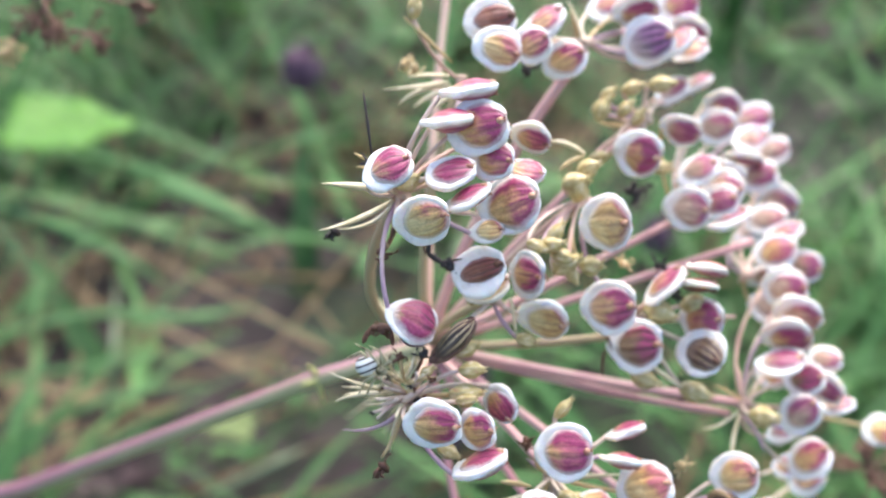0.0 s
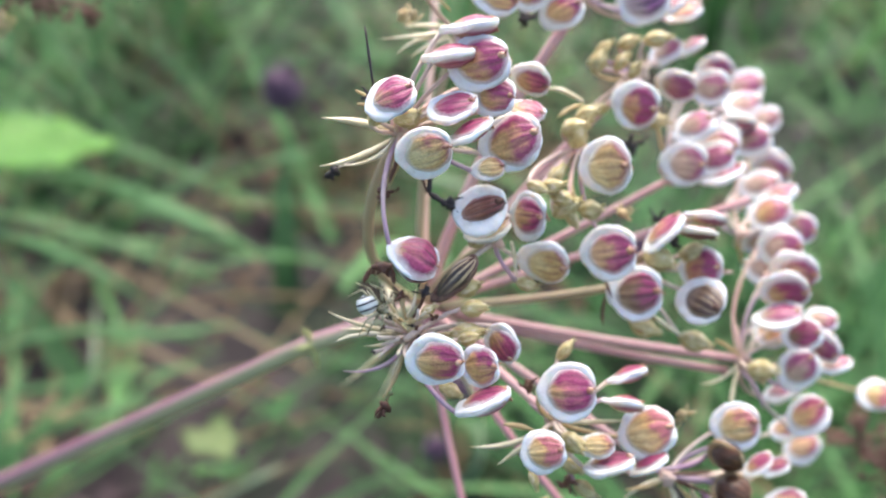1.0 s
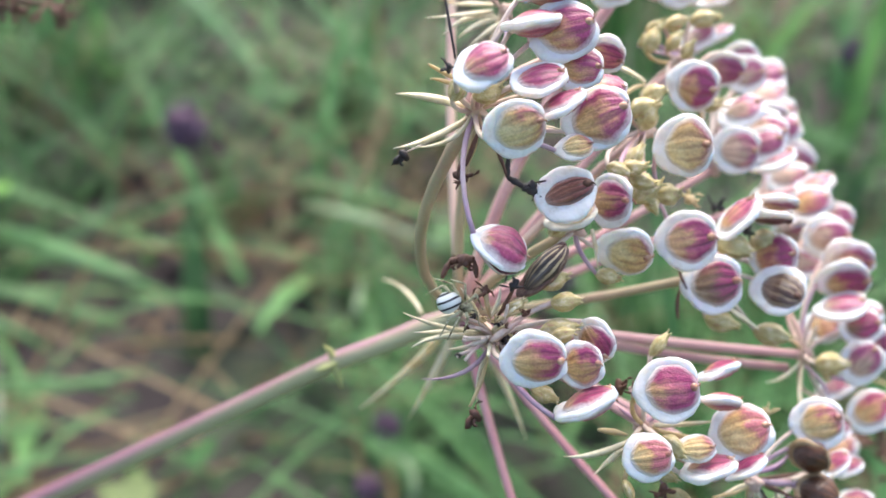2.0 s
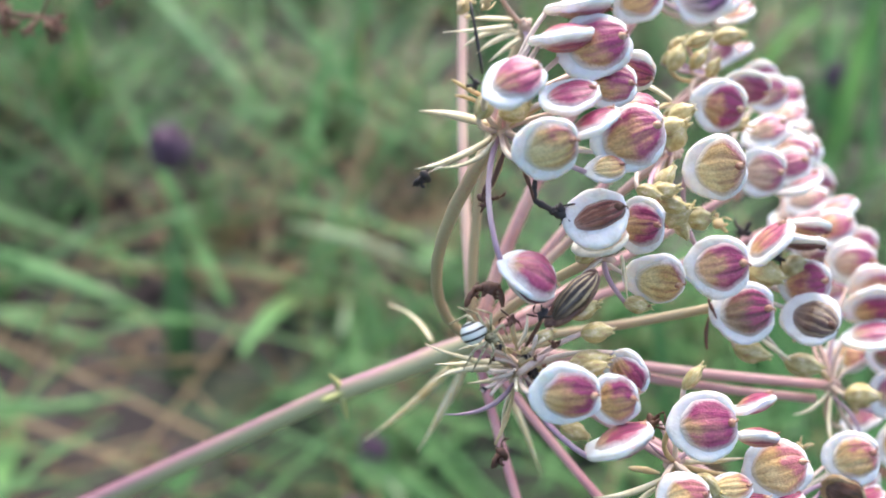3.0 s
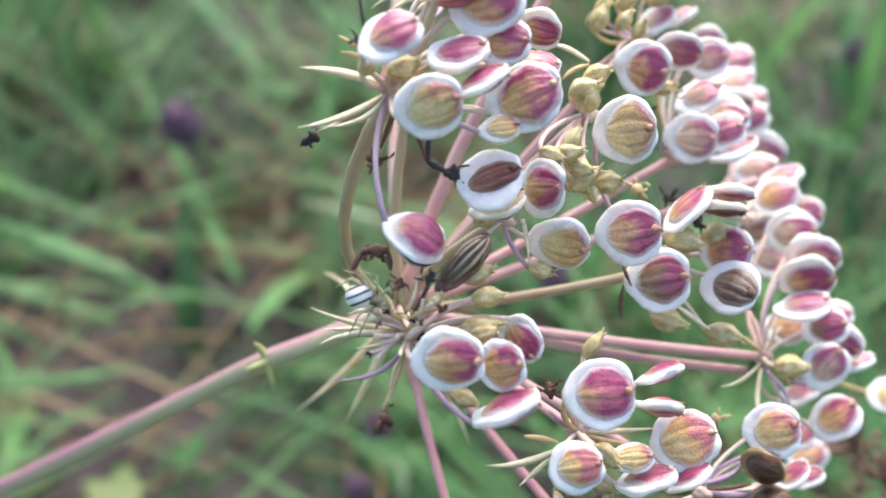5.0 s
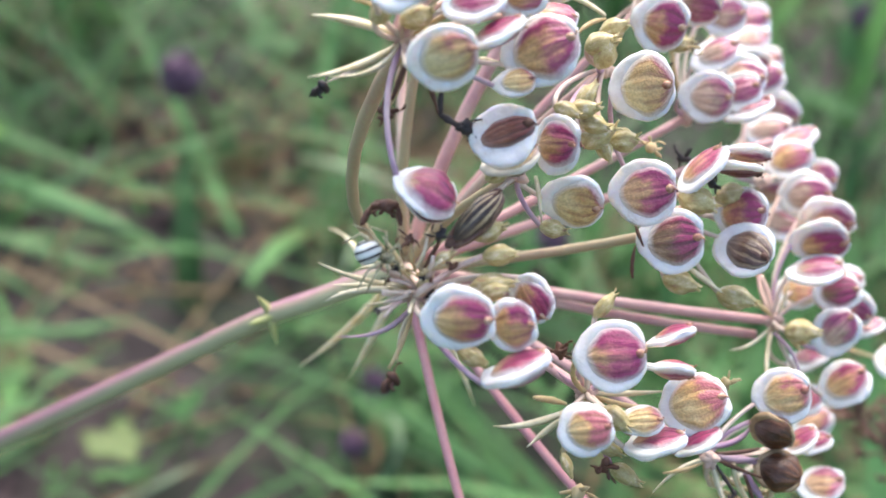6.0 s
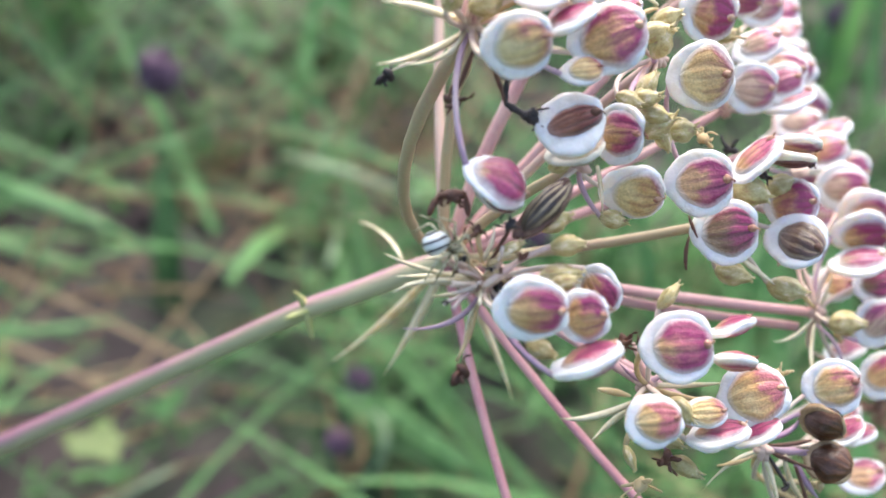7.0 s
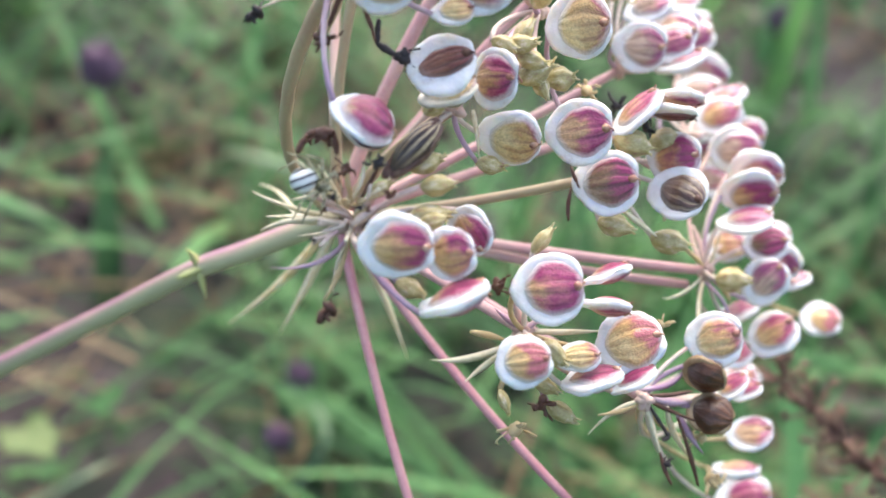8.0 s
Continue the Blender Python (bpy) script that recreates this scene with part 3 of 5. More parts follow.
fruit("f", 63.0,73.0,-8.7, 36,-27,-15, 6.6, 0.9)
umbellet(51.1,39.7,-11.7)
fruit("f", 61.7,61.8,-12.1, 86,4,-29, 7.7, 0.9)
fruit("f", 58.7,48.2,-10.0, -3,-35,-9, 7.4, 0.9)
fruit("m", 56.8,44.9,-11.1, 30,-28,-13, 7.3, 0.9)
fruit("f", 62.3,45.8,-14.4, 54,-2,-29, 6.0, 0.9)
fruit("f", 57.4,58.8,-16.7, 1,-27,-12, 6.2, 0.9)
fruit("f", 58.4,56.5,-12.5, 24,-19,-18, 7.3, 0.9)
fruit("f", 56.7,42.3,-19.9, 31,-3,-27, 6.6, 0.9)
fruit("f", 58.7,52.1,-20.5, 108,-28,-12, 7.0, 0.9)
umbellet(33.4,43.4,13.6)
fruit("m", 30.9,33.1,13.5, 74,3,-21, 6.7, 1)
fruit("f", 39.9,56.9,11.2, 20,-34,-7, 5.9, 0.9)
fruit("f", 45.2,63.0,9.5, -3,-30,-11, 5.8, 0.9)
fruit("g", 34.7,35.2,10.1, 66,-25,-10, 3.2, 0.6)
fruit("g", 26.1,36.8,18.5, 51,-60,17, 4.0, 0.55)
fruit("g", 29.5,38.2,17.7, 59,-52,6, 3.3, 0.55)
fruit("g", 31.2,43.1,18.5, 71,-24,-10, 3.6, 0.55)
fruit("g", 35.4,43.8,18.7, 72,-15,-15, 4.2, 0.55)
fruit("g", 25.9,38.3,18.0, 35,-38,4, 3.0, 0.56)
fruit("g", 27.3,40.3,19.1, 50,-35,7, 3.0, 0.46)
fruit("g", 31.3,37.5,16.8, 29,-61,10, 3.0, 0.56)
fruit("g", 25.8,33.5,12.7, 44,-28,-30, 3.4, 0.47)
umbellet(6.7,37.4,22.2)
fruit("g", 0.8,33.7,34.2, 50,-80,20, 3.4, 0.55)

# ---- stem and rays ----
HUB_PLACE = (2.1, 32.0, -19.3)
NODE_PLACE, STEM_WAY = Vector((-16.1, 35.6, -29.4)), Vector((-0.6529, 0.4024, -0.6417))
stem_pts = [spot(2.9, 31.8, -18.8), spot(-2.4, 33.0, -21.8), spot(-9.0, 34.0, -25.4)] + [spot(*(NODE_PLACE + STEM_WAY * d)) for d in (0, 15, 35, 60, 90, 120, 165)] + [spot(-165, 118, -190), spot(-235, 128, -330), spot(-290, 130, -560)]
stem_r = [1.2, 1.5, 1.42, 1.36, 1.4, 1.5, 1.68, 1.85, 2.05, 2.3, 2.5, 2.7, 3.0]


def smooth_line(pts, radii, n=5):
    """Points and radii along a soft curve through the given ones."""
    out, rad = [], []
    for i in range(len(pts) - 1):
        p0, p1, p2, p3 = pts[max(i - 1, 0)], pts[i], pts[i + 1], pts[min(i + 2, len(pts) - 1)]
        for k in range(n):
            t = k / n
            out.append(0.5 * (2 * p1 + (p2 - p0) * t + (2 * p0 - 5 * p1 + 4 * p2 - p3) * t * t + (3 * p1 - p0 - 3 * p2 + p3) * t ** 3))
            rad.append(radii[i] + (radii[i + 1] - radii[i]) * t)
    return out + [pts[-1]], rad + [radii[-1]]


def stem_material():
    """Rose on one side and green on the other, in uneven stripes along the stem."""
    mat = bpy.data.materials.new("rose_green_stem")
    mat.use_nodes = True
    nt, add, sh = links(mat)
    tc, mp, n, sep = add("ShaderNodeTexCoord"), add("ShaderNodeMapping"), add("ShaderNodeTexNoise"), add("ShaderNodeSeparateXYZ")
    nt.links.new(tc.outputs["UV"], mp.inputs[0])
    nt.links.new(tc.outputs["UV"], sep.inputs[0])
    mp.inputs["Scale"].default_value = (6, 9, 1)
    n.inputs["Scale"].default_value, n.inputs["Detail"].default_value = 1.0, 6
    nt.links.new(mp.outputs[0], n.inputs["Vector"])
    a = add("ShaderNodeMath")
    a.operation = "MULTIPLY_ADD"
    nt.links.new(n.outputs["Fac"], a.inputs[0])
    a.inputs[1].default_value = 0.55
    nt.links.new(sep.outputs["Y"], a.inputs[2])
    # greener towards the head of the stem
    near = add("ShaderNodeMath")
    near.operation = "MULTIPLY_ADD"
    near.inputs[1].default_value = -0.3
    nt.links.new(sep.outputs["X"], near.inputs[0])
    nt.links.new(a.outputs[0], near.inputs[2])
    r = ramp_node(nt, [(0.0, (0.33, 0.14, 0.2)), (0.4, (0.39, 0.21, 0.25)), (0.63, (0.43, 0.34, 0.24)), (0.85, (0.47, 0.45, 0.26))])
    lift = add("ShaderNodeMath")
    lift.inputs[1].default_value = 0.2
    nt.links.new(near.outputs[0], lift.inputs[0])
    nt.links.new(lift.outputs[0], r.inputs[0])
    nt.links.new(r.outputs[0], sh.inputs["Base Color"])
    sh.inputs["Roughness"].default_value = 0.5
    b = add("ShaderNodeBump")
    b.inputs["Strength"].default_value, b.inputs["Distance"].default_value = 0.4, 0.0003
    nt.links.new(n.outputs["Fac"], b.inputs["Height"])
    nt.links.new(b.outputs[0], sh.inputs["Normal"])
    return mat


line, thick = smooth_line(stem_pts, [r * MM for r in stem_r])
stem_mesh = mesh_of("stem", *tube(line, thick, 16), stem_material())
around = stem_mesh.uv_layers.new(name="around")
for loop in stem_mesh.loops:
    ring, k = divmod(loop.vertex_index, 16)
    around.data[loop.index].uv = (ring / 16, 0.5 - 0.5 * math.sin(math.tau * k / 16 + 0.3))
part("stem", stem_mesh, plant, None, "rose and green striped main stem")


def ray(x, y, z, bx, by, bz, mat=RAY, r0=0.95, r1=0.7):
    return stalk("ray", spot(*HUB_PLACE), spot(x, y, z), Vector((bx, by, bz)) * MM, r0 * MM, r1 * MM, mat)


ray(-0.8, 12.2, 19.5, -5.9, -1.5, -1.5, GREENRAY, 0.6, 0.78)
ray(5.7, 76.0, 25.0, -1.2, 0.0, 0.0, RAY, 0.72, 0.64)
ray(6.7, 37.4, 22.2, -2.4, 0.0, 0.0, GREENRAY, 0.68, 0.60)
ray(24.4, 45.6, 23.2, -2.4, 0.0, 0.6, PINK, 0.92, 0.80)
ray(10.5, 8.7, 7.2, -1.0, 0.0, 0.8, GREENRAY, 0.64, 0.56)
ray(22.5, 24.8, 11.4, -0.6, 0.4, 0.5, RAY, 0.64, 0.52)
ray(33.4, 43.4, 13.6, -1.0, 0.0, 0.3, PINK, 0.68, 0.56)
ray(39.7, 41.9, -2.9, -0.6, 0.0, -0.6, PINK, 0.68, 0.56)
ray(51.1, 39.7, -5.5, -0.8, 0.0, -0.4, PINK, 0.72, 0.60)
ray(30.3, 18.1, -5.7, -0.4, 0.0, -0.8, GREENRAY, 0.64, 0.58)
ray(48.0, 20.9, -21.1, -0.5, 0.0, -0.6, PINK, 0.76, 0.64)
ray(46.3, 21.4, -23.6, -0.5, 0.0, -1.0, PINK, 0.68, 0.56)
ray(33.7, 0.9, -24.5, 1.0, 0.0, -0.4, PINK, 0.68, 0.56)
ray(17.9, -0.9, -12.9, 0.6, 0.0, -0.5, PINK, 0.68, 0.56)
ray(28.0, -2.0, -39.0, -0.8, 0.0, -0.8, DEEPPINK, 0.62, 0.54)
ray(12.2, -5.0, -49.8, -0.8, 0.0, -0.3, DEEPPINK, 0.64, 0.56)
ray(0.4, -0.4, -0.6, 0.3, 0.2, 0.5, RAY, 0.72, 0.60)

def blade(a, b, width, bend, thick=0.18):
    """Verts and faces of a narrow pointed leaf from a to b, keeled along its middle."""
    pts = arc(a, b, bend, 9)
    d = (Vector(b) - Vector(a)).normalized()
    side = d.cross(Vector((made.uniform(-0.4, 0.4), -0.75, 0.5))).normalized()
    up = side.cross(d)
    verts, faces = [], []
    for i, p in enumerate(pts):
        t = i / 8
        w = width / 2 * (0.75 + 0.5 * math.sin(math.pi * min(1, t * 1.1))) * (1 - t ** 3) + 0.04 * MM
        verts += [p - side * w, p + up * width * thick, p + side * w, p - up * width * thick * 1.2]
    for i in range(8):
        for k in range(4):
            q, r = i * 4 + k, i * 4 + (k + 1) % 4
            faces.append((q, r, r + 4, q + 4))
    faces += [(3, 2, 1, 0), (32, 33, 34, 35)]
    return verts, faces


def bract(x0, y0, z0, x1, y1, z1, width, mat):
    a, b = spot(x0, y0, z0), spot(x1, y1, z1)
    n = (b - a).length
    bend = Vector((made.uniform(-1, 1), made.uniform(-1, 1), made.uniform(-1, 1))) * n * 0.06
    name = "bract" if mat in (BRACT, LILAC, PALE, YELLOWGREEN) else "dry_thread"
    v, f = blade(Vector(), b - a, 0.56 * width * MM, bend * 1.8) if name == "bract" else tube(arc(Vector(), b - a, bend, 8), [0.8 * width * MM / 2 * (0.4 + 0.6 * math.sin(math.pi * (k + 0.4) / 7.8)) for k in range(8)], 7, 0.22, made)
    part(name, mesh_of(name, v, f, mat), plant, Matrix.Translation(a))


def flower_mesh(mat, seed):
    """A withered flower: a shrunken knob with curled rags of petal and anther threads, 1 mm across."""
    rng = random.Random(seed)
    pieces = [tube(arc((-0.3 * MM, 0, 0), (0.3 * MM, 0, 0.05 * MM), (0, 0, 0.05 * MM), 6), [r * MM for r in (0.06, 0.12, 0.19, 0.17, 0.13, 0.05)], 9, 0.35, rng)]
    for k in range(7):
        d = Vector((rng.uniform(-0.3, 1), rng.gauss(0, 0.8), rng.gauss(0, 0.8))).normalized()
        e = d * rng.uniform(0.3, 0.62) * MM
        curl = Vector((rng.gauss(0, 1), rng.gauss(0, 1), rng.gauss(0, 1))) * 0.1 * MM
        if k < 4:
            pieces.append(tube(arc(d * 0.1 * MM, e, curl, 6), [r * MM for r in (0.06, 0.07, 0.06, 0.07, 0.05, 0.015)], 6, 0.4, rng))
        else:
            pieces.append(tube(arc(d * 0.1 * MM, e * 1.25, curl * 1.5, 6), [r * MM for r in (0.03, 0.03, 0.025, 0.025, 0.05, 0.03)], 5, 0.2, rng))
    return mesh_of("dried_flower", *merged(*pieces), mat)


FLOWERS = {m.name: [flower_mesh(m, 11 * k + len(m.name)) for k in range(3)] for m in (BLACK, BROWN, STRAW, YOUNG)}


def dried_flower(x, y, z, size, mat):
    turn = Euler([made.uniform(0, 6.28) for _ in range(3)])
    part("dried_flower", made.choice(FLOWERS[mat.name]), plant, Matrix.LocRotScale(spot(x, y, z), turn, (size,) * 3), "shrivelled brown or black dried flower")


bract(-0.4,-2.2,0.6, 2.5,-2.6,3.4, 1.2, PALE)
bract(-0.8,-2.0,0.8, -3.1,-2.1,-0.0, 1.0, PALE)
bract(-0.4,-0.1,0.1, -9.1,0.7,2.7, .7, BRACT)
bract(-0.4,-0.2,-0.1, -8.4,-1.4,-0.2, .8, BRACT)
bract(-0.7,-0.3,-0.4, -7.3,0.6,-0.7, 1.0, BRACT)
bract(-0.8,0.1,0.3, -4.6,0.8,3.1, 1.4, BRACT)
bract(-0.9,0.3,0.6, -7.8,1.9,-0.7, 1.0, BRACT)
bract(-0.7,0.4,0.8, -5.6,1.5,1.2, .9, BRACT)
bract(-0.2,-0.8,-1.0, -7.5,-2.5,-3.5, .7, LILAC)
bract(-0.3,-1.1,-1.4, -2.8,-5.5,-5.1, .7, STRAW)
bract(-0.1,-1.1,-1.3, -1.9,-4.6,-5.4, .5, BRACT)
bract(0.3,-0.3,1.8, 2.2,-0.2,6.1, .55, BROWN)
bract(-0.1,-0.1,2.0, -0.7,0.9,5.2, .7, STRAW)
bract(-0.4,0.6,1.2, -4.7,1.6,5.2, .9, BRACT)
bract(0.3,-1.1,2.3, 3.6,-1.8,4.0, .6, STRAW)
bract(0.6,-0.6,1.4, 3.6,-0.4,4.3, .6, STRAW)
bract(-0.9,0.7,1.1, -3.1,2.1,4.6, .7, BRACT)
bract(-0.5,-0.6,-0.7, -5.0,-1.2,-0.9, .7, BRACT)
bract(-0.3,-0.1,2.0, 1.0,1.7,5.1, .6, BRACT)
bract(-1.6,11.1,19.6, -9.7,6.7,18.5, 1.0, BRACT)
bract(-1.3,11.2,19.8, -7.8,7.4,18.2, .7, BRACT)
bract(-1.6,11.7,20.6, -9.3,8.5,23.6, 1.3, BRACT)
bract(-1.8,13.1,22.8, -5.7,12.5,25.1, .6, STRAW)
bract(-2.1,12.8,22.2, -5.5,11.7,23.8, .5, STRAW)
bract(-0.7,10.6,19.0, -2.6,8.1,14.7, 1.0, STRAW)
bract(-0.4,10.4,18.8, -2.2,8.3,15.0, .7, BROWN)
bract(0.7,9.6,17.9, 2.3,8.2,14.1, .5, BROWN)
bract(-3.5,8.6,27.1, -4.4,12.2,32.8, .42, BLACK)
bract(5.1,37.0,23.1, -0.4,34.9,23.9, .9, BRACT)
bract(5.1,36.7,22.5, -3.6,33.6,22.8, .9, BRACT)
bract(5.4,36.3,22.0, -1.5,33.3,20.8, 1.0, BRACT)
bract(5.7,36.2,21.8, 0.3,32.7,20.5, 1.0, BRACT)
bract(6.0,35.8,21.3, 1.8,33.0,19.4, .9, BRACT)
bract(6.7,37.4,22.2, 5.3,30.9,20.6, 1.0, LILAC)
bract(22.9,28.5,16.1, 17.6,26.6,18.6, .9, BRACT)
bract(22.9,28.3,15.8, 19.3,25.5,15.3, .8, STRAW)
bract(24.2,45.0,22.4, 21.5,47.6,29.6, .8, BRACT)
bract(23.8,45.2,22.7, 22.1,47.6,28.0, .8, STRAW)
bract(5.5,33.4,26.7, -0.6,33.0,33.1, .7, STRAW)
bract(2.8,10.2,15.6, 2.6,9.0,13.5, .8, BLACK)
bract(2.6,9.1,13.6, 4.3,8.3,12.8, 1.0, BLACK)
bract(4.0,8.4,12.9, 5.6,7.8,12.3, 1.3, BLACK)
bract(-5.0,2.4,5.6, -4.1,3.2,7.2, .8, BROWN)
bract(-3.5,3.1,7.2, -1.7,2.5,7.6, 1.5, BROWN)
dried_flower(-2.3,2.7,7.5, 2.6, BROWN)
bract(-1.7,2.5,7.6, -1.5,1.5,6.0, .7, BROWN)
bract(47.0,19.1,-21.5, 44.9,11.5,-24.8, .9, BRACT)
bract(47.2,19.0,-21.5, 50.0,15.0,-25.6, .8, LILAC)
bract(47.3,20.2,-21.5, 41.4,17.8,-23.0, .7, BRACT)
bract(47.5,20.9,-20.4, 42.9,19.3,-16.2, .7, STRAW)
bract(48.1,20.9,-20.2, 49.2,22.1,-15.8, .9, BRACT)
bract(47.5,21.0,-20.1, 46.9,25.3,-17.0, .9, RAY)
bract(48.4,20.3,-21.1, 50.9,18.3,-23.9, .8, STRAW)
bract(40.4,24.4,-8.4, 34.0,19.2,-3.0, .8, PINK)
bract(40.4,24.4,-8.4, 42.3,20.7,-10.3, .8, LILAC)
bract(40.4,24.4,-8.4, 46.8,28.8,-11.3, .9, PINK)
bract(40.4,24.2,-8.7, 39.3,17.9,-11.6, .7, RAY)
bract(31.8,13.3,-7.3, 36.3,12.1,-10.3, .9, BRACT)
bract(12.5,9.4,6.7, 13.3,7.6,2.0, .7, BRACT)
bract(6.1,12.3,17.9, 8.2,10.0,18.5, .5, BRACT)
bract(16.5,1.5,-9.3, 17.8,-0.9,-12.8, .9, PINK)
bract(17.9,-0.9,-12.9, 27.4,1.2,-14.8, .9, BRACT)
bract(17.9,-0.9,-12.9, 14.5,-0.9,-9.9, .8, LILAC)
bract(18.1,-1.0,-13.1, 20.7,-4.0,-13.4, .8, BRACT)
bract(-1.5,12.2,19.5, -1.4,11.6,22.7, 1.0, PINK)
bract(-0.7,12.3,19.9, 0.7,9.4,17.7, 1.1, RAY)
bract(-0.7,12.3,19.9, -0.7,10.9,21.8, 1.1, PINK)
bract(-3.0,36.5,-22.0, -7.4,53.6,-26.8, 1.3, BRACT)
bract(1.4,32.2,-19.8, -12.0,39.0,-41.0, 1.8, BRACT)
bract(1.8,31.8,-20.0, -5.4,30.6,-36.8, 1.8, BRACT)
bract(3.0,31.6,-20.0, 11.6,26.5,-38.5, 1.6, BRACT)
bract(-15.6,34.4,-28.4, -17.2,34.6,-25.4, 1.5, YELLOWGREEN)
bract(-15.6,34.4,-28.4, -14.8,33.2,-32.4, 1.5, YELLOWGREEN)
bract(-14.8,34.0,-27.9, -18.6,35.5,-30.6, 1.3, YELLOWGREEN)
bract(15.1,-4.6,-11.8, 7.1,-7.4,-10.9, 1.1, BRACT)
bract(14.5,-4.9,-12.6, 10.6,-7.5,-13.7, .9, BRACT)
bract(14.9,-4.2,-11.3, 11.3,-4.9,-9.7, .8, STRAW)
bract(33.7,0.8,-24.7, 35.4,-2.9,-29.7, 1.0, BRACT)
bract(35.3,-2.6,-29.2, 36.5,-4.8,-32.1, .6, BROWN)
bract(34.0,0.7,-24.7, 36.8,-1.2,-28.5, .6, BLACK)
bract(34.3,1.1,-24.0, 39.8,2.0,-24.5, .7, BROWN)
bract(34.3,0.7,-24.6, 40.4,0.8,-27.9, .6, BROWN)
bract(34.7,1.6,-24.9, 41.0,3.4,-27.4, 1.6, LILAC)
bract(38.5,1.5,-27.5, 42.2,-0.1,-32.4, 1.3, LILAC)
bract(36.9,1.5,-26.2, 42.6,0.4,-35.2, 1.0, BRACT)
bract(38.5,1.3,-27.8, 41.5,-2.0,-35.5, .7, BROWN)
bract(33.7,0.9,-24.5, 26.8,-1.6,-27.0, .8, BRACT)
bract(33.7,0.9,-24.5, 28.0,-0.6,-25.1, .7, STRAW)
bract(33.1,1.6,-23.6, 41.2,7.6,-24.8, 1.0, LILAC)
bract(26.7,13.1,-5.0, 25.5,14.8,-2.6, .5, BROWN)
bract(25.2,11.8,-7.7, 25.5,13.6,-4.5, .6, BROWN)
bract(-0.8,12.0,19.4, -8.2,10.4,16.2, .7, PALE)
dried_flower(-8.4,10.3,15.9, 2.8, BLACK)
dried_flower(-2.6,7.9,14.4, 3.0, BROWN)
dried_flower(4.9,8.2,12.9, 2.6, BLACK)
dried_flower(5.6,7.8,12.3, 2.0, BLACK)
dried_flower(-0.6,0.7,4.8, 2.4, BROWN)
dried_flower(2.2,-0.2,6.0, 2.4, BLACK)
dried_flower(-2.6,-7.2,-4.9, 3.0, BROWN)
dried_flower(-3.8,3.2,7.3, 2.4, BROWN)
dried_flower(14.2,-1.4,-6.9, 3.0, BROWN)
dried_flower(-4.0,9.1,25.9, 1.8, BLACK)
dried_flower(35.8,5.4,-17.7, 3.0, STRAW)
dried_flower(34.6,27.2,-1.3, 3.0, BLACK)
dried_flower(28.3,21.4,3.3, 2.8, STRAW)
dried_flower(35.1,35.1,10.0, 3.2, STRAW)
dried_flower(34.7,18.7,0.3, 3.0, BLACK)
dried_flower(30.9,34.3,6.8, 4.0, BLACK)
dried_flower(15.6,36.6,24.4, 3.5, BLACK)
dried_flower(0.4,31.1,26.9, 2.8, STRAW)
dried_flower(3.1,-1.9,3.8, 1.8, BROWN)
dried_flower(0.7,-0.6,1.4, 3.0, STRAW)
dried_flower(1.6,-1.5,0.3, 2.6, BLACK)
dried_flower(16.2,-7.6,-19.8, 3.2, STRAW)
dried_flower(19.3,-5.8,-18.1, 3.0, BROWN)
dried_flower(-0.9,37.7,24.6, 3.5, STRAW)
dried_flower(36.2,-1.8,-27.7, 1.8, BLACK)
dried_flower(36.0,-3.4,-30.3, 1.8, BLACK)
dried_flower(41.9,1.0,-30.8, 2.6, STRAW)
dried_flower(45.3,2.1,-39.0, 4.0, STRAW)

# short pedicels that have lost their fruit, round the heart of the front umbellet
stub_rng = random.Random(21)
for k in range(22):
    d = Vector((stub_rng.uniform(-1.0, 0.75), stub_rng.uniform(-0.9, 0.1), stub_rng.uniform(-0.35, 1.0))).normalized()
    n = stub_rng.uniform(2.2, 5.2)
    skin = stub_rng.choice((BRACT, PALE, STRAW, PALE, RAY))
    tip = spot(0.2, -0.3, -0.2) + d * n * MM
    sag = Vector((stub_rng.uniform(-1, 1), stub_rng.uniform(-1, 1), stub_rng.uniform(-1, 1))) * 0.3 * MM
    stalk("pedicel", spot(0.2, -0.3, -0.2), tip, sag, 0.24 * MM, 0.17 * MM, skin, "", 6, 7)
    if k % 3 == 0:
        at = (tip - spot(0, 0, 0)) / MM
        dried_flower(at.x, at.y, at.z, stub_rng.uniform(0.9, 1.5), stub_rng.choice((BROWN, BLACK)))

# ---- the little spider that sits on the bracts ----
def ball(radii, at, rings=10, sides=14, point=0.0):
    verts, faces = [], []
    for j in range(rings + 1):
        b = math.pi * j / rings
        for k in range(sides):
            a = math.tau * k / sides
            x = math.cos(b)
            r = math.sin(b) * (1 - point * x)
            verts.append(Vector(at) + Vector((radii[0] * x, radii[1] * r * math.cos(a), radii[2] * r * math.sin(a))))
    for j in range(rings):
        for k in range(sides):
            a, c = j * sides + k, j * sides + (k + 1) % sides
            faces.append((a, a + sides, c + sides, c))
    return verts, faces


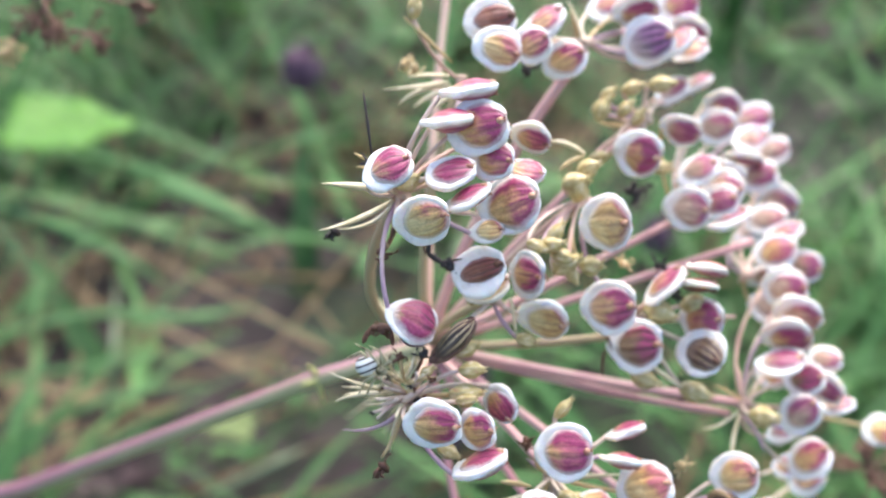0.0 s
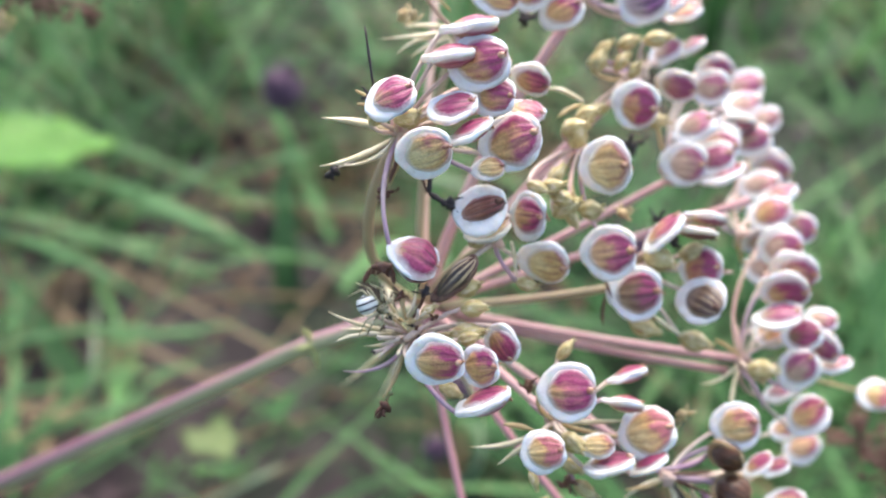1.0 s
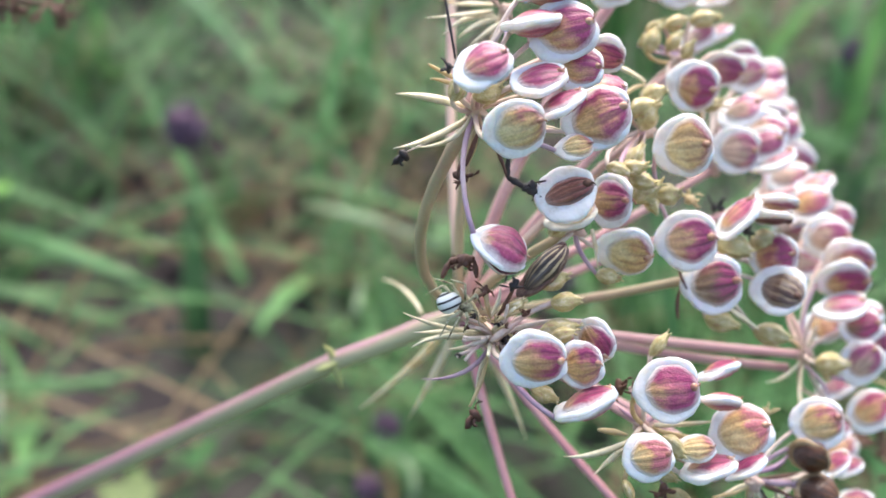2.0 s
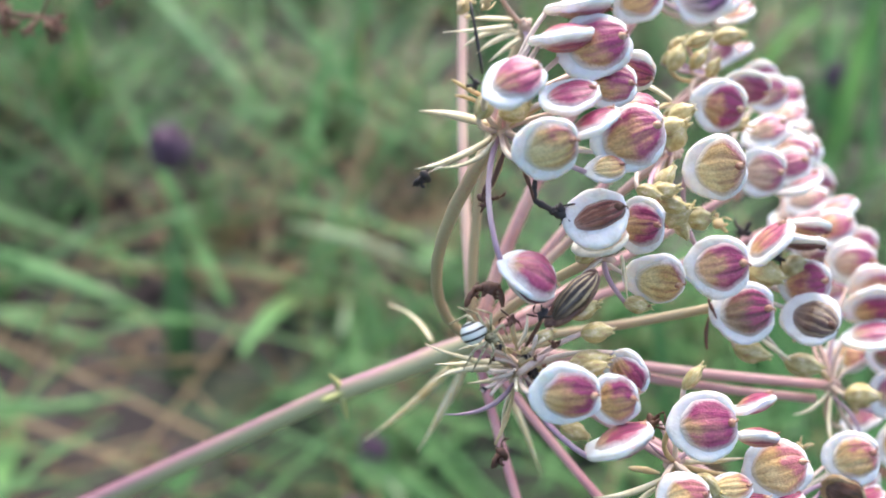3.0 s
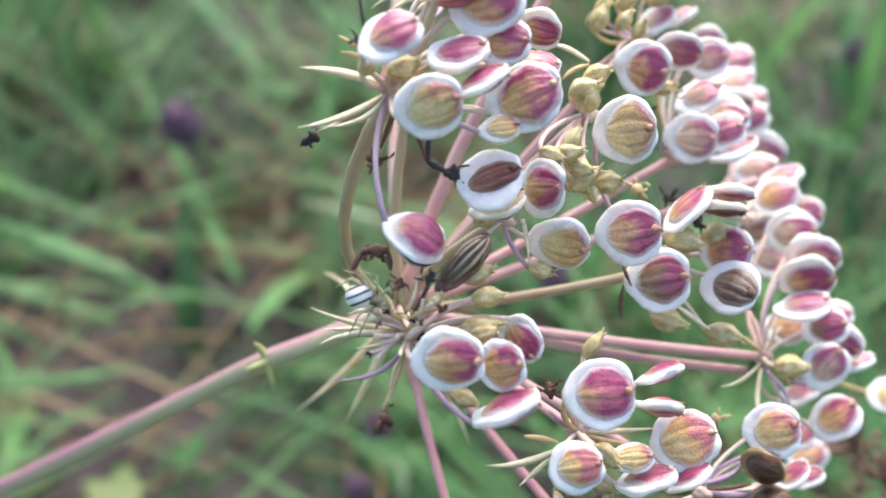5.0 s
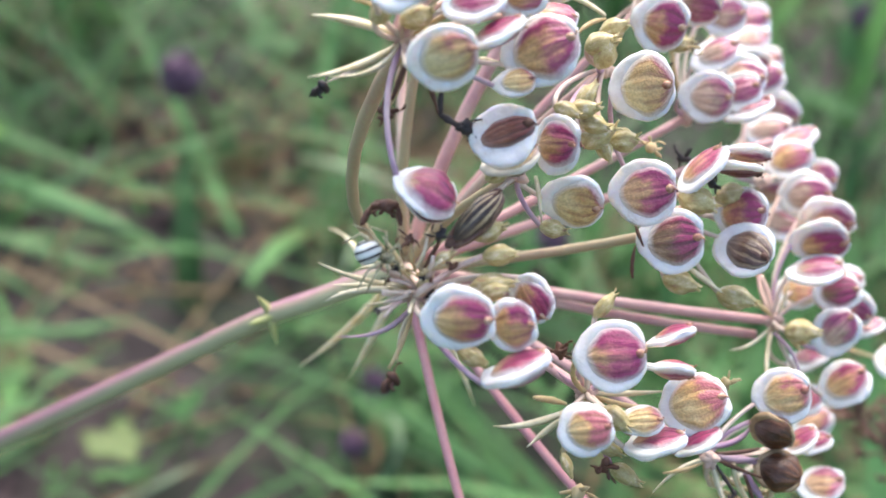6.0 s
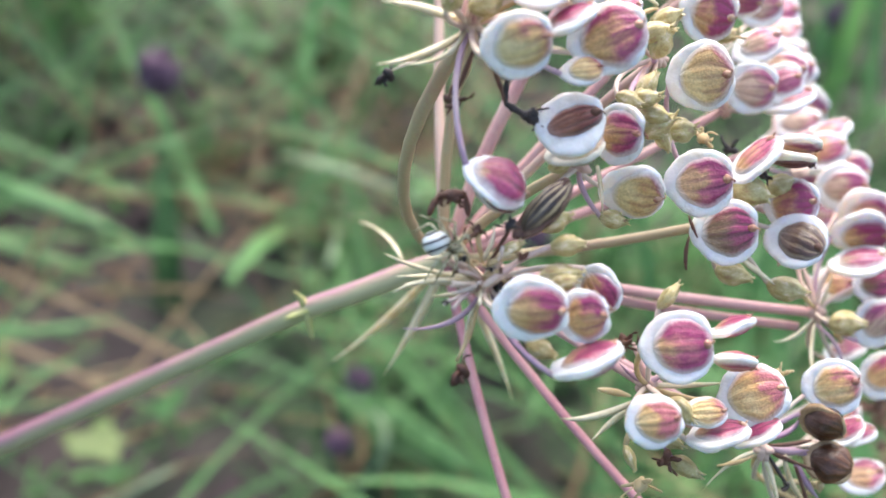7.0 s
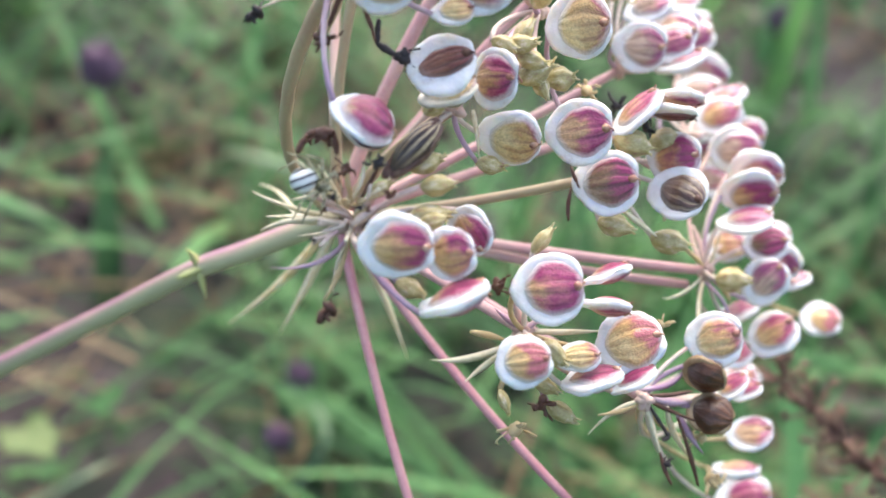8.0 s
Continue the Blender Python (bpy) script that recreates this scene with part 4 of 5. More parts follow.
def striped():
    mat = bpy.data.materials.new("black_white_stripes")
    mat.use_nodes = True
    nt, add, sh = links(mat)
    tc, w = add("ShaderNodeTexCoord"), add("ShaderNodeTexWave")
    w.bands_direction = "Y"
    w.inputs["Scale"].default_value, w.inputs["Distortion"].default_value, w.inputs["Detail"].default_value = 0.95, 1.2, 2
    w.inputs["Phase Offset"].default_value = 1.2
    nt.links.new(tc.outputs["Generated"], w.inputs["Vector"])
    r = ramp_node(nt, [(0.12, (0.012, 0.012, 0.015)), (0.3, (0.75, 0.76, 0.72))])
    nt.links.new(w.outputs["Fac"], r.inputs[0])
    nt.links.new(r.outputs[0], sh.inputs["Base Color"])
    sh.inputs["Roughness"].default_value = 0.3
    return mat


SPIDER_SKIN = surface("spider_skin", [(0.35, (0.05, 0.035, 0.02)), (0.43, (0.24, 0.2, 0.1)), (0.55, (0.5, 0.47, 0.3))], 900, 6000, 0.35, 0.2)
spider = tagged(new("spider"), "tiny spider with black and white striped abdomen on the bracts", "spider")
spider.matrix_world = Matrix.Translation(HUB + Vector((-4.5, 0.0, 4.2)) * MM) @ pose(0, 0, 0, 60, 0, -6)
# its own axes: x to the head, y up along the bracts, z away from them
part("abdomen", mesh_of("abdomen", *ball((1.3 * MM, 1.12 * MM, 1.1 * MM), (0, 0, 0), 14, 20, 0.16), striped()), spider, pose(0, 0, 0, 0, 0, 22), "black and white striped abdomen")
part("head", mesh_of("head", *ball((0.72 * MM, 0.6 * MM, 0.5 * MM), (1.75 * MM, -0.5 * MM, -0.1 * MM), 10, 12), SPIDER_SKIN), spider, None, "olive-brown head and thorax")
for kx, ky, fx, fy in ((-0.7, 1.7, -2.4, 0.7), (0.2, 1.9, -1.6, 2.4), (1.6, 1.9, 0.1, 2.3), (2.7, 0.9, 3.5, -0.8), (0.0, -1.7, -0.9, -3.6), (0.8, -1.9, -0.1, -3.9), (1.9, -1.7, 1.5, -3.2), (2.8, -0.9, 3.2, -2.4)):
    root, knee, foot = Vector((1.5 + 0.1 * kx, -0.4 + 0.15 * ky, -0.1)) * MM, Vector((kx, ky, 0.5)) * MM, Vector((fx, fy, -0.5)) * MM
    leg = merged(tube([root, root.lerp(knee, 0.5), knee], [0.12 * MM, 0.15 * MM, 0.12 * MM], 7), tube([knee, knee.lerp(foot, 0.5), foot], [0.12 * MM, 0.1 * MM, 0.05 * MM], 7))
    part("leg", mesh_of("leg", *leg, SPIDER_SKIN), spider)

# ---- two dead umbels beside the plant ----
DEAD = surface("dead_umbel_brown", [(0.25, (0.06, 0.025, 0.018)), (0.5, (0.17, 0.085, 0.06)), (0.8, (0.33, 0.22, 0.13))], 300, 2500, 0.7, 0.4)


def dead_umbel(name_label, crown, foot, way, tips, seed, spread=7.0, stalks=11, thin=1.0, pale=()):
    """A withered umbel: a bent stem from the ground to the crown, rays to the tips, each tip a brush of dry stalks with empty heads."""
    rng = random.Random(seed)
    crown, foot = Vector(crown), Vector(foot)
    top = tagged(new("dead_umbel"), name_label, "dead plant", "dead umbels")
    top.location = foot
    c = crown - foot
    part("stem", mesh_of("stem", *tube(arc((0, 0, -0.03), c, Vector(way), 16), [(2.0 - 0.8 * k / 15) * MM for k in range(16)], 9, 0.06, rng), DEAD), top)
    for number, tip in enumerate(tips):
        t = Vector(tip) - foot
        part("ray", mesh_of("ray", *tube(arc(c, t, Vector((rng.gauss(0, 1), rng.gauss(0, 1), rng.gauss(0, 1))) * 1.5 * MM, 8), [0.55 * thin * MM] * 8, 7, 0.12, rng), DEAD), top)
        out = (t - c).normalized()
        brush = []
        for k in range(stalks):
            d = (out + Vector((rng.gauss(0, 0.55), rng.gauss(0, 0.55), rng.gauss(0, 0.55)))).normalized()
            e = t + d * spread * rng.uniform(0.6, 1.1) * MM
            brush.append(tube(arc(t, e, Vector((0, 0, rng.uniform(-0.5, 0.8))) * MM, 5), [0.32 * thin * MM] * 5, 5, 0.15, rng))
            for q in range(5):
                w = Vector((rng.gauss(0, 1), rng.gauss(0, 1), rng.gauss(0, 1))).normalized() * 1.3 * thin * MM
                brush.append(tube([e - w * 0.3, e + w * 0.5, e + w], [0.3 * thin * MM, 0.34 * thin * MM, 0.08 * MM], 5, 0.3, rng))
        part("umbellet", mesh_of("umbellet", *merged(*brush), STRAW if number in pale else DEAD), top)


dead_umbel("withered dark brown umbel with empty curled heads", (-0.0668, 0.1916, 0.5596), (-0.30, 0.30, 0), (-0.08, 0, 0.1),
           [(-0.0578, 0.1857, 0.5510), (-0.0716, 0.1850, 0.5500), (-0.0668, 0.1876, 0.5537), (-0.0639, 0.1867, 0.5525), (-0.0507, 0.1885, 0.5552)], 3, 4.2, 15, 0.75, (1,))
dead_umbel("withered red-brown umbel hanging over the grass", (0.1130, 0.1400, 0.4550), (0.42, 0.22, 0), (0.06, 0, 0.04),
           [(0.0885, 0.1530, 0.4740), (0.0945, 0.1500, 0.4690), (0.1005, 0.1470, 0.4640), (0.1060, 0.1440, 0.4590), (0.1020, 0.1450, 0.4480), (0.1130, 0.1400, 0.4650)], 8, 7.0, 16)

# ---- the ground ----


def soil_material():
    """Dark crumbly soil with moss-green and brown patches."""
    mat = surface("litter_soil", [(0.25, (0.01, 0.008, 0.008)), (0.5, (0.03, 0.023, 0.023)), (0.75, (0.08, 0.06, 0.06))], 18, 140, 0.95, 0.9)
    nt, add, sh = links(mat)
    tc, n = add("ShaderNodeTexCoord"), add("ShaderNodeTexNoise")
    n.inputs["Scale"].default_value, n.inputs["Detail"].default_value = 2.3, 6
    nt.links.new(tc.outputs["Object"], n.inputs["Vector"])
    r = ramp_node(nt, [(0.48, (0, 0, 0)), (0.6, (1, 1, 1))])
    nt.links.new(n.outputs["Fac"], r.inputs[0])
    m = add("ShaderNodeMix")
    m.data_type = "RGBA"
    nt.links.new(r.outputs[0], m.inputs[0])
    nt.links.new(sh.inputs["Base Color"].links[0].from_socket, m.inputs[6])
    m.inputs[7].default_value = (0.022, 0.05, 0.018, 1)
    nt.links.new(m.outputs[2], sh.inputs["Base Color"])
    return mat


soil = soil_material()
gv, gf = [], []
N = 60
for j in range(N + 1):
    for i in range(N + 1):
        u, v = (2 * i / N - 1), (2 * j / N - 1)
        x, y = 60 * u ** 5 + 2.2 * u, 60 * v ** 5 + 2.2 * v + 1.2
        gv.append((x, y, 0.03 * noise.noise((x * 2.1, y * 2.1, 0))))
for j in range(N):
    for i in range(N):
        a = j * (N + 1) + i
        gf.append((a, a + 1, a + N + 2, a + N + 1))
ground = tagged(new("ground", mesh_of("ground", gv, gf, soil)), "dark soil with brown leaf litter under the grass", "ground", kind="structure")


def blade_field(name, count, seed, mat, long, wide, area, lean, droop, spread=0.18, combed=0.0, bare=()):
    """Many bent tapering blades, each a folded strip; combed: the share that lies across, to either side."""
    rng = np.random.default_rng(seed)
    n = 6
    x = rng.uniform(area[0], area[1], 4 * count)
    y = rng.uniform(area[2], area[3], 4 * count)
    clump = np.array([noise.noise((a * 5, b * 3.2, seed)) + 0.5 * noise.noise((a * 13, b * 9, seed)) for a, b in zip(x, y)])
    keep = np.argsort(-(clump + rng.uniform(-1, 1, 4 * count) * spread))[:count]
    x, y = x[keep], y[keep]
    length = rng.uniform(long[0], long[1], count)
    width = rng.uniform(wide[0], wide[1], count)
    turn = rng.uniform(0, math.tau, count)
    swept = rng.uniform(0, 1, count) < combed
    turn = np.where(swept, rng.normal(0, 0.8, count) + math.pi * rng.integers(0, 2, count), turn)
    tilt = rng.uniform(lean[0], lean[1], count)
    curve = rng.uniform(droop[0], droop[1], count)
    for bx, by, br in bare:
        mx, my = x + 0.5 * length * np.cos(turn), y + 0.5 * length * np.sin(turn)
        near = (np.hypot(x - bx, y - by) < br) | (np.hypot(mx - bx, my - by) < br)
        length = np.where(near, 0.25 * length, length)
    verts = np.zeros((count, n, 3, 3))
    px, pz = np.zeros(count), np.zeros(count)
    for i in range(n):
        t = i / (n - 1)
        ang = tilt + curve * t * t
        w = width * (1 - t ** 2.2) * (0.7 + 0.3 * min(1, t * 4)) / 2 + 0.0002
        for k, s in enumerate((-1, 0, 1)):
            verts[:, i, k, 0] = x + px * np.cos(turn) - s * w * np.sin(turn)
            verts[:, i, k, 1] = y + px * np.sin(turn) + s * w * np.cos(turn)
            verts[:, i, k, 2] = pz - (0.25 * w if s == 0 else 0) - 0.005
        px = px + length / (n - 1) * np.sin(ang)
        pz = pz + length / (n - 1) * np.cos(ang)
    verts[..., 2] = np.maximum(verts[..., 2], -0.02)
    base = (np.arange(count) * n * 3)[:, None, None, None]
    i, k = np.meshgrid(np.arange(n - 1), np.arange(2), indexing="ij")
    q = (i * 3 + k)[None, :, :, None] + np.array([0, 1, 4, 3])[None, None, None, :]
    faces = (base + q).reshape(-1, 4)
    me = bpy.data.meshes.new(name)
    me.from_pydata(verts.reshape(-1, 3).tolist(), [], faces.tolist())
    me.materials.append(mat)
    me.polygons.foreach_set("use_smooth", [True] * len(me.polygons))
    me.update()
    return new(name, me)


def blade_material(name, colours, rough=0.45):
    mat = bpy.data.materials.new(name)
    mat.use_nodes = True
    nt, add, sh = links(mat)
    geo, tc, n = add("ShaderNodeNewGeometry"), add("ShaderNodeTexCoord"), add("ShaderNodeTexNoise")
    n.inputs["Scale"].default_value = 4.0
    n.inputs["Detail"].default_value = 4
    nt.links.new(tc.outputs["Object"], n.inputs["Vector"])
    mix = add("ShaderNodeMix")
    mix.inputs[0].default_value = 0.5
    patch = add("ShaderNodeMath")
    patch.operation = "MULTIPLY_ADD"
    patch.inputs[1].default_value, patch.inputs[2].default_value = 2.2, -0.6
    nt.links.new(n.outputs["Fac"], patch.inputs[0])
    nt.links.new(patch.outputs[0], mix.inputs[2])
    nt.links.new(geo.outputs["Random Per Island"], mix.inputs[3])
    r = ramp_node(nt, colours)
    nt.links.new(mix.outputs[0], r.inputs[0])
    nt.links.new(r.outputs[0], sh.inputs["Base Color"])
    sh.inputs["Roughness"].default_value, sh.inputs["Specular IOR Level"].default_value = rough, 0.25
    tr = add("ShaderNodeBsdfTranslucent")
    nt.links.new(r.outputs[0], tr.inputs[0])
    ms = add("ShaderNodeMixShader")
    ms.inputs[0].default_value = 0.3
    nt.links.new(sh.outputs[0], ms.inputs[1])
    nt.links.new(tr.outputs[0], ms.inputs[2])
    nt.links.new(ms.outputs[0], nt.nodes["Material Output"].inputs[0])
    return mat


GRASS = blade_material("grass_green", [(0.2, (0.026, 0.073, 0.024)), (0.5, (0.068, 0.174, 0.057)), (0.8, (0.168, 0.35, 0.122))])
HAY = blade_material("dead_grass", [(0.2, (0.1, 0.06, 0.035)), (0.5, (0.22, 0.15, 0.08)), (0.8, (0.36, 0.28, 0.16))])
AREA = (-1.3, 1.4, 0.35, 3.2)
# spots where the litter lies open between the tufts
BARE = ((-0.2, 0.6, 0.07), (-0.055, 0.63, 0.05), (-0.18, 0.86, 0.09), (-0.22, 1.06, 0.08), (-0.1, 0.76, 0.06), (0.09, 0.7, 0.05), (0.45, 1.03, 0.12), (0.78, 1.36, 0.18), (0.96, 1.75, 0.25))
tagged(blade_field("grass", 4600, 13, GRASS, (0.14, 0.42), (0.005, 0.011), AREA, (0.65, 1.4), (-0.1, 0.8), 0.45, 0.3, BARE), "long green meadow grass blades lying over each other", "grass", kind="stuff")
tagged(blade_field("dead_grass", 3000, 4, HAY, (0.1, 0.3), (0.003, 0.007), AREA, (0.7, 1.5), (0.0, 0.6)), "dry straw-coloured grass among the green", "dead grass", kind="stuff")

tagged(blade_field("low_grass", 1000, 41, GRASS, (0.05, 0.16), (0.003, 0.007), (-0.12, 0.75, 0.42, 0.95), (0.3, 1.3), (0.0, 0.9), 0.6, 0.0), "short dense green grass under the umbel", "grass", kind="stuff")

MEADOW = (-7.0, 7.0, -6.0, 9.0)
tagged(blade_field("meadow_grass", 9000, 7, GRASS, (0.18, 0.4), (0.012, 0.03), MEADOW, (0.3, 1.2), (0.1, 1.0)), "green meadow grass all round", "grass", kind="stuff")
for seed, side in ((31, (-7.0, 7.0, -6.0, -0.6)), (32, (-7.0, -1.7, -0.6, 9.0)), (33, (1.8, 7.0, -0.6, 9.0))):
    tagged(blade_field("meadow_grass", 6500, seed, GRASS, (0.18, 0.4), (0.012, 0.03), side, (0.3, 1.2), (0.1, 1.0), 0.5), "green meadow grass all round", "grass", kind="stuff")

LITTER = blade_material("leaf_litter", [(0.2, (0.025, 0.016, 0.02)), (0.5, (0.1, 0.07, 0.078)), (0.8, (0.27, 0.21, 0.21))], 0.8)
tagged(blade_field("leaf_litter", 5200, 5, LITTER, (0.03, 0.08), (0.015, 0.04), AREA, (1.1, 1.5), (-0.6, 0.5)), "curled grey-brown dead leaves on the soil", "leaf litter", kind="stuff")

LEAFGREEN = blade_material("bright_leaf_green", [(0.2, (0.075, 0.21, 0.03)), (0.5, (0.105, 0.28, 0.042)), (0.8, (0.15, 0.35, 0.06))])
YELLOWLEAF = blade_material("yellowing_leaf", [(0.2, (0.1, 0.17, 0.05)), (0.5, (0.15, 0.22, 0.07)), (0.8, (0.22, 0.27, 0.11))])


def broad_leaf_mesh(mat, seed, lobes=5):
    """A broad, toothed, slightly cupped leaf of unit width with a raised midrib, a few millimetres of body."""
    rng = random.Random(seed)
    n, rings = 40, 6
    verts, faces = [(0, 0, 0.0)], []
    for j in range(1, rings + 1):
        for i in range(n):
            a = math.tau * i / n
            r = j / rings * 0.5 * (1 - 0.25 * math.cos(a)) * (1 + 0.1 * math.cos(lobes * a + 0.6 * math.sin(seed)) + 0.06 * math.sin(13 * a + seed)) * (1 + 0.55 * noise.noise((1.2 * math.cos(a), 1.2 * math.sin(a), 3.7 * seed + 0.5)))
            verts.append((r * math.cos(a), r * math.sin(a), 0.25 * r * r + 0.03 * math.sin(6 * a) * r + 0.015 * rng.uniform(-1, 1)))
    for i in range(n):
        k = (i + 1) % n
        faces.append((0, 1 + i, 1 + k))
        for j in range(rings - 1):
            p = 1 + j * n
            faces.append((p + i, p + n + i, p + n + k, p + k))
    top = len(verts)
    verts += [(x, y, z - 0.012) for x, y, z in verts]
    faces += [tuple(top + i for i in f[::-1]) for f in faces]
    edge = 1 + (rings - 1) * n
    faces += [(edge + i, top + edge + i, top + edge + (i + 1) % n, edge + (i + 1) % n) for i in range(n)]
    return mesh_of("leaf_blade", verts, faces, mat)


def weed(label, place, size, mats, seed, leaves=3):
    """A low weed: leaf stalks from one foot, each with a broad leaf; the first leaf sits at the place."""
    rng = random.Random(seed)
    place = Vector(place)
    top = tagged(new("weed"), label, "weed", "broad-leaved weeds")
    top.location = (place.x + 0.03, place.y + 0.05, 0)
    foot = Vector(top.location)
    for k in range(leaves):
        e = place - foot if k == 0 else Vector((rng.uniform(-1, 1) * size * 1.1, rng.uniform(-0.6, 1) * size, max(0.03, (place.z * rng.uniform(0.4, 0.9)))))
        part("leaf_stalk", mesh_of("leaf_stalk", *tube(arc((0, 0, -0.02), e, (rng.uniform(-0.02, 0.02), 0.02, 0.0), 8), [0.0011] * 8, 7), GRASS), top)
        tilt = Euler((radians(rng.uniform(5, 40)), radians(rng.uniform(-20, 20)), rng.uniform(0, 6.28)))
        big = size * rng.uniform(0.5, 0.9)
        m = Matrix.LocRotScale(e, Euler((0.1, 0.1, 0.3)), (1.2 * size, 0.95 * size, size)) if k == 0 else Matrix.LocRotScale(e, tilt, (big, big, big))
        part("leaf", broad_leaf_mesh(mats[k % len(mats)], seed + k), top, m)


weed("low weed with a broad bright green leaf", (-0.3372, 0.8942, 0.1551), 0.1, [LEAFGREEN], 2, 1)
weed("small weed with a yellowing leaf in the grass", (-0.1463, 0.5746, 0.0800), 0.032, [YELLOWLEAF, GRASS], 6, 2)
for k, (x, y, z, q) in enumerate(((-0.50, 0.62, 0.09, 0.05), (-0.42, 0.70, 0.07, 0.06), (-0.20, 0.52, 0.06, 0.04), (0.05, 0.62, 0.07, 0.05), (0.30, 0.62, 0.10, 0.05), (0.42, 0.80, 0.08, 0.06), (0.12, 0.95, 0.07, 0.06), (-0.05, 1.3, 0.09, 0.07), (0.6, 1.1, 0.1, 0.07))):
    weed("low green broad-leaved weed in the meadow grass", (x, y, z * 0.8), q * 0.7, [GRASS], 20 + k, 4)

PALEBLADE = blade_material("pale_grass", [(0.2, (0.2, 0.3, 0.17)), (0.5, (0.27, 0.37, 0.22)), (0.8, (0.34, 0.43, 0.28))])
BRIGHTBLADE = blade_material("bright_grass", [(0.2, (0.06, 0.17, 0.058)), (0.5, (0.09, 0.22, 0.078)), (0.8, (0.15, 0.29, 0.12))])
BLADES = {"g": (BRIGHTBLADE, "long arching bright green grass blade"), "p": (PALEBLADE, "long pale grey-green grass blade"), "s": (HAY, "dry straw-coloured grass blade lying over the litter")}


def long_blade(kind, root, tip, bend, width):
    """A single long blade, folded along its middle, that springs from the ground and arches to its tip."""
    mat, label = BLADES[kind]
    root, tip = Vector(root), Vector(tip)
    line = arc(root, tip, bend, 14)
    first = (line[0] - line[1]).normalized() * 0.05
    line = [Vector((root.x + first.x, root.y + first.y, -0.01))] + line
    verts, faces = [], []
    for i, p in enumerate(line):
        d = (line[min(i + 1, 14)] - line[max(i - 1, 0)]).normalized()
        s = d.cross(Vector((0, -0.6, 1))).normalized()
        u = s.cross(d)
        t = i / 14
        w = width * 0.5 * min(1, 0.55 + 2 * t) * (1 - t ** 2.2) + 0.0003
        for k, q in ((-1, 0.3), (0, 0.0), (1, 0.3), (0, -0.08)):
            verts.append(p + s * (k * w) + u * (q * w))
    for i in range(14):
        for k in range(4):
            a, b = i * 4 + k, i * 4 + (k + 1) % 4
            faces.append((a, b, b + 4, a + 4))
    tagged(new("grass_blade", mesh_of("grass_blade", verts, faces, mat)), label, "grass", "long grass blades")


long_blade("g", (-0.399, 0.702, 0.040), (-0.149, 0.648, 0.100), (0.041, -0.059, 0.080), 0.0082)
long_blade("g", (-0.482, 0.935, 0.050), (-0.216, 0.725, 0.080), (0.057, -0.087, 0.065), 0.0117)
long_blade("g", (-0.412, 1.047, 0.040), (-0.116, 0.777, 0.090), (0.029, -0.065, 0.055), 0.0114)
long_blade("g", (-0.350, 0.546, 0.040), (-0.161, 0.591, 0.100), (0.024, -0.041, 0.070), 0.0090)
long_blade("g", (-0.276, 1.966, 0.050), (-0.050, 1.231, 0.090), (0.034, -0.214, 0.060), 0.0250)
long_blade("g", (-0.382, 0.656, 0.040), (-0.155, 0.650, 0.090), (0.020, -0.060, 0.055), 0.0065)
long_blade("p", (-0.171, 0.550, 0.030), (-0.085, 0.512, 0.120), (0.013, -0.042, 0.045), 0.0051)
long_blade("p", (-0.256, 0.615, 0.030), (-0.275, 0.752, 0.090), (0.029, -0.072, 0.060), 0.0054)
long_blade("g", (-0.281, 0.536, 0.040), (-0.139, 0.611, 0.100), (-0.012, -0.066, 0.050), 0.0052)
long_blade("g", (-0.236, 1.009, 0.040), (-0.075, 1.026, 0.090), (0.010, -0.096, 0.055), 0.0099)
long_blade("g", (-0.451, 0.883, 0.030), (-0.376, 0.907, 0.100), (0.034, -0.056, 0.045), 0.0093)
long_blade("g", (-0.248, 1.250, 0.040), (-0.123, 1.253, 0.100), (0.008, -0.111, 0.050), 0.0116)
long_blade("s", (-0.399, 0.803, 0.020), (-0.255, 0.858, 0.030), (0.003, -0.020, 0.035), 0.0062)
long_blade("s", (-0.227, 1.019, 0.020), (-0.106, 0.984, 0.020), (0.006, -0.049, 0.030), 0.0070)
long_blade("s", (-0.202, 0.830, 0.020), (-0.072, 0.826, 0.020), (0.006, -0.030, 0.030), 0.0062)
long_blade("g", (-0.332, 0.991, 0.050), (-0.131, 0.792, 0.090), (0.044, -0.128, 0.080), 0.0150)
long_blade("s", (-0.002, 0.559, 0.030), (0.027, 0.672, 0.030), (0.016, -0.065, 0.050), 0.0077)
long_blade("g", (-0.279, 0.748, 0.040), (-0.137, 0.692, 0.100), (0.019, -0.098, 0.070), 0.0107)
long_blade("p", (-0.027, 1.075, 0.030), (0.112, 0.884, 0.080), (0.001, -0.072, 0.045), 0.0130)
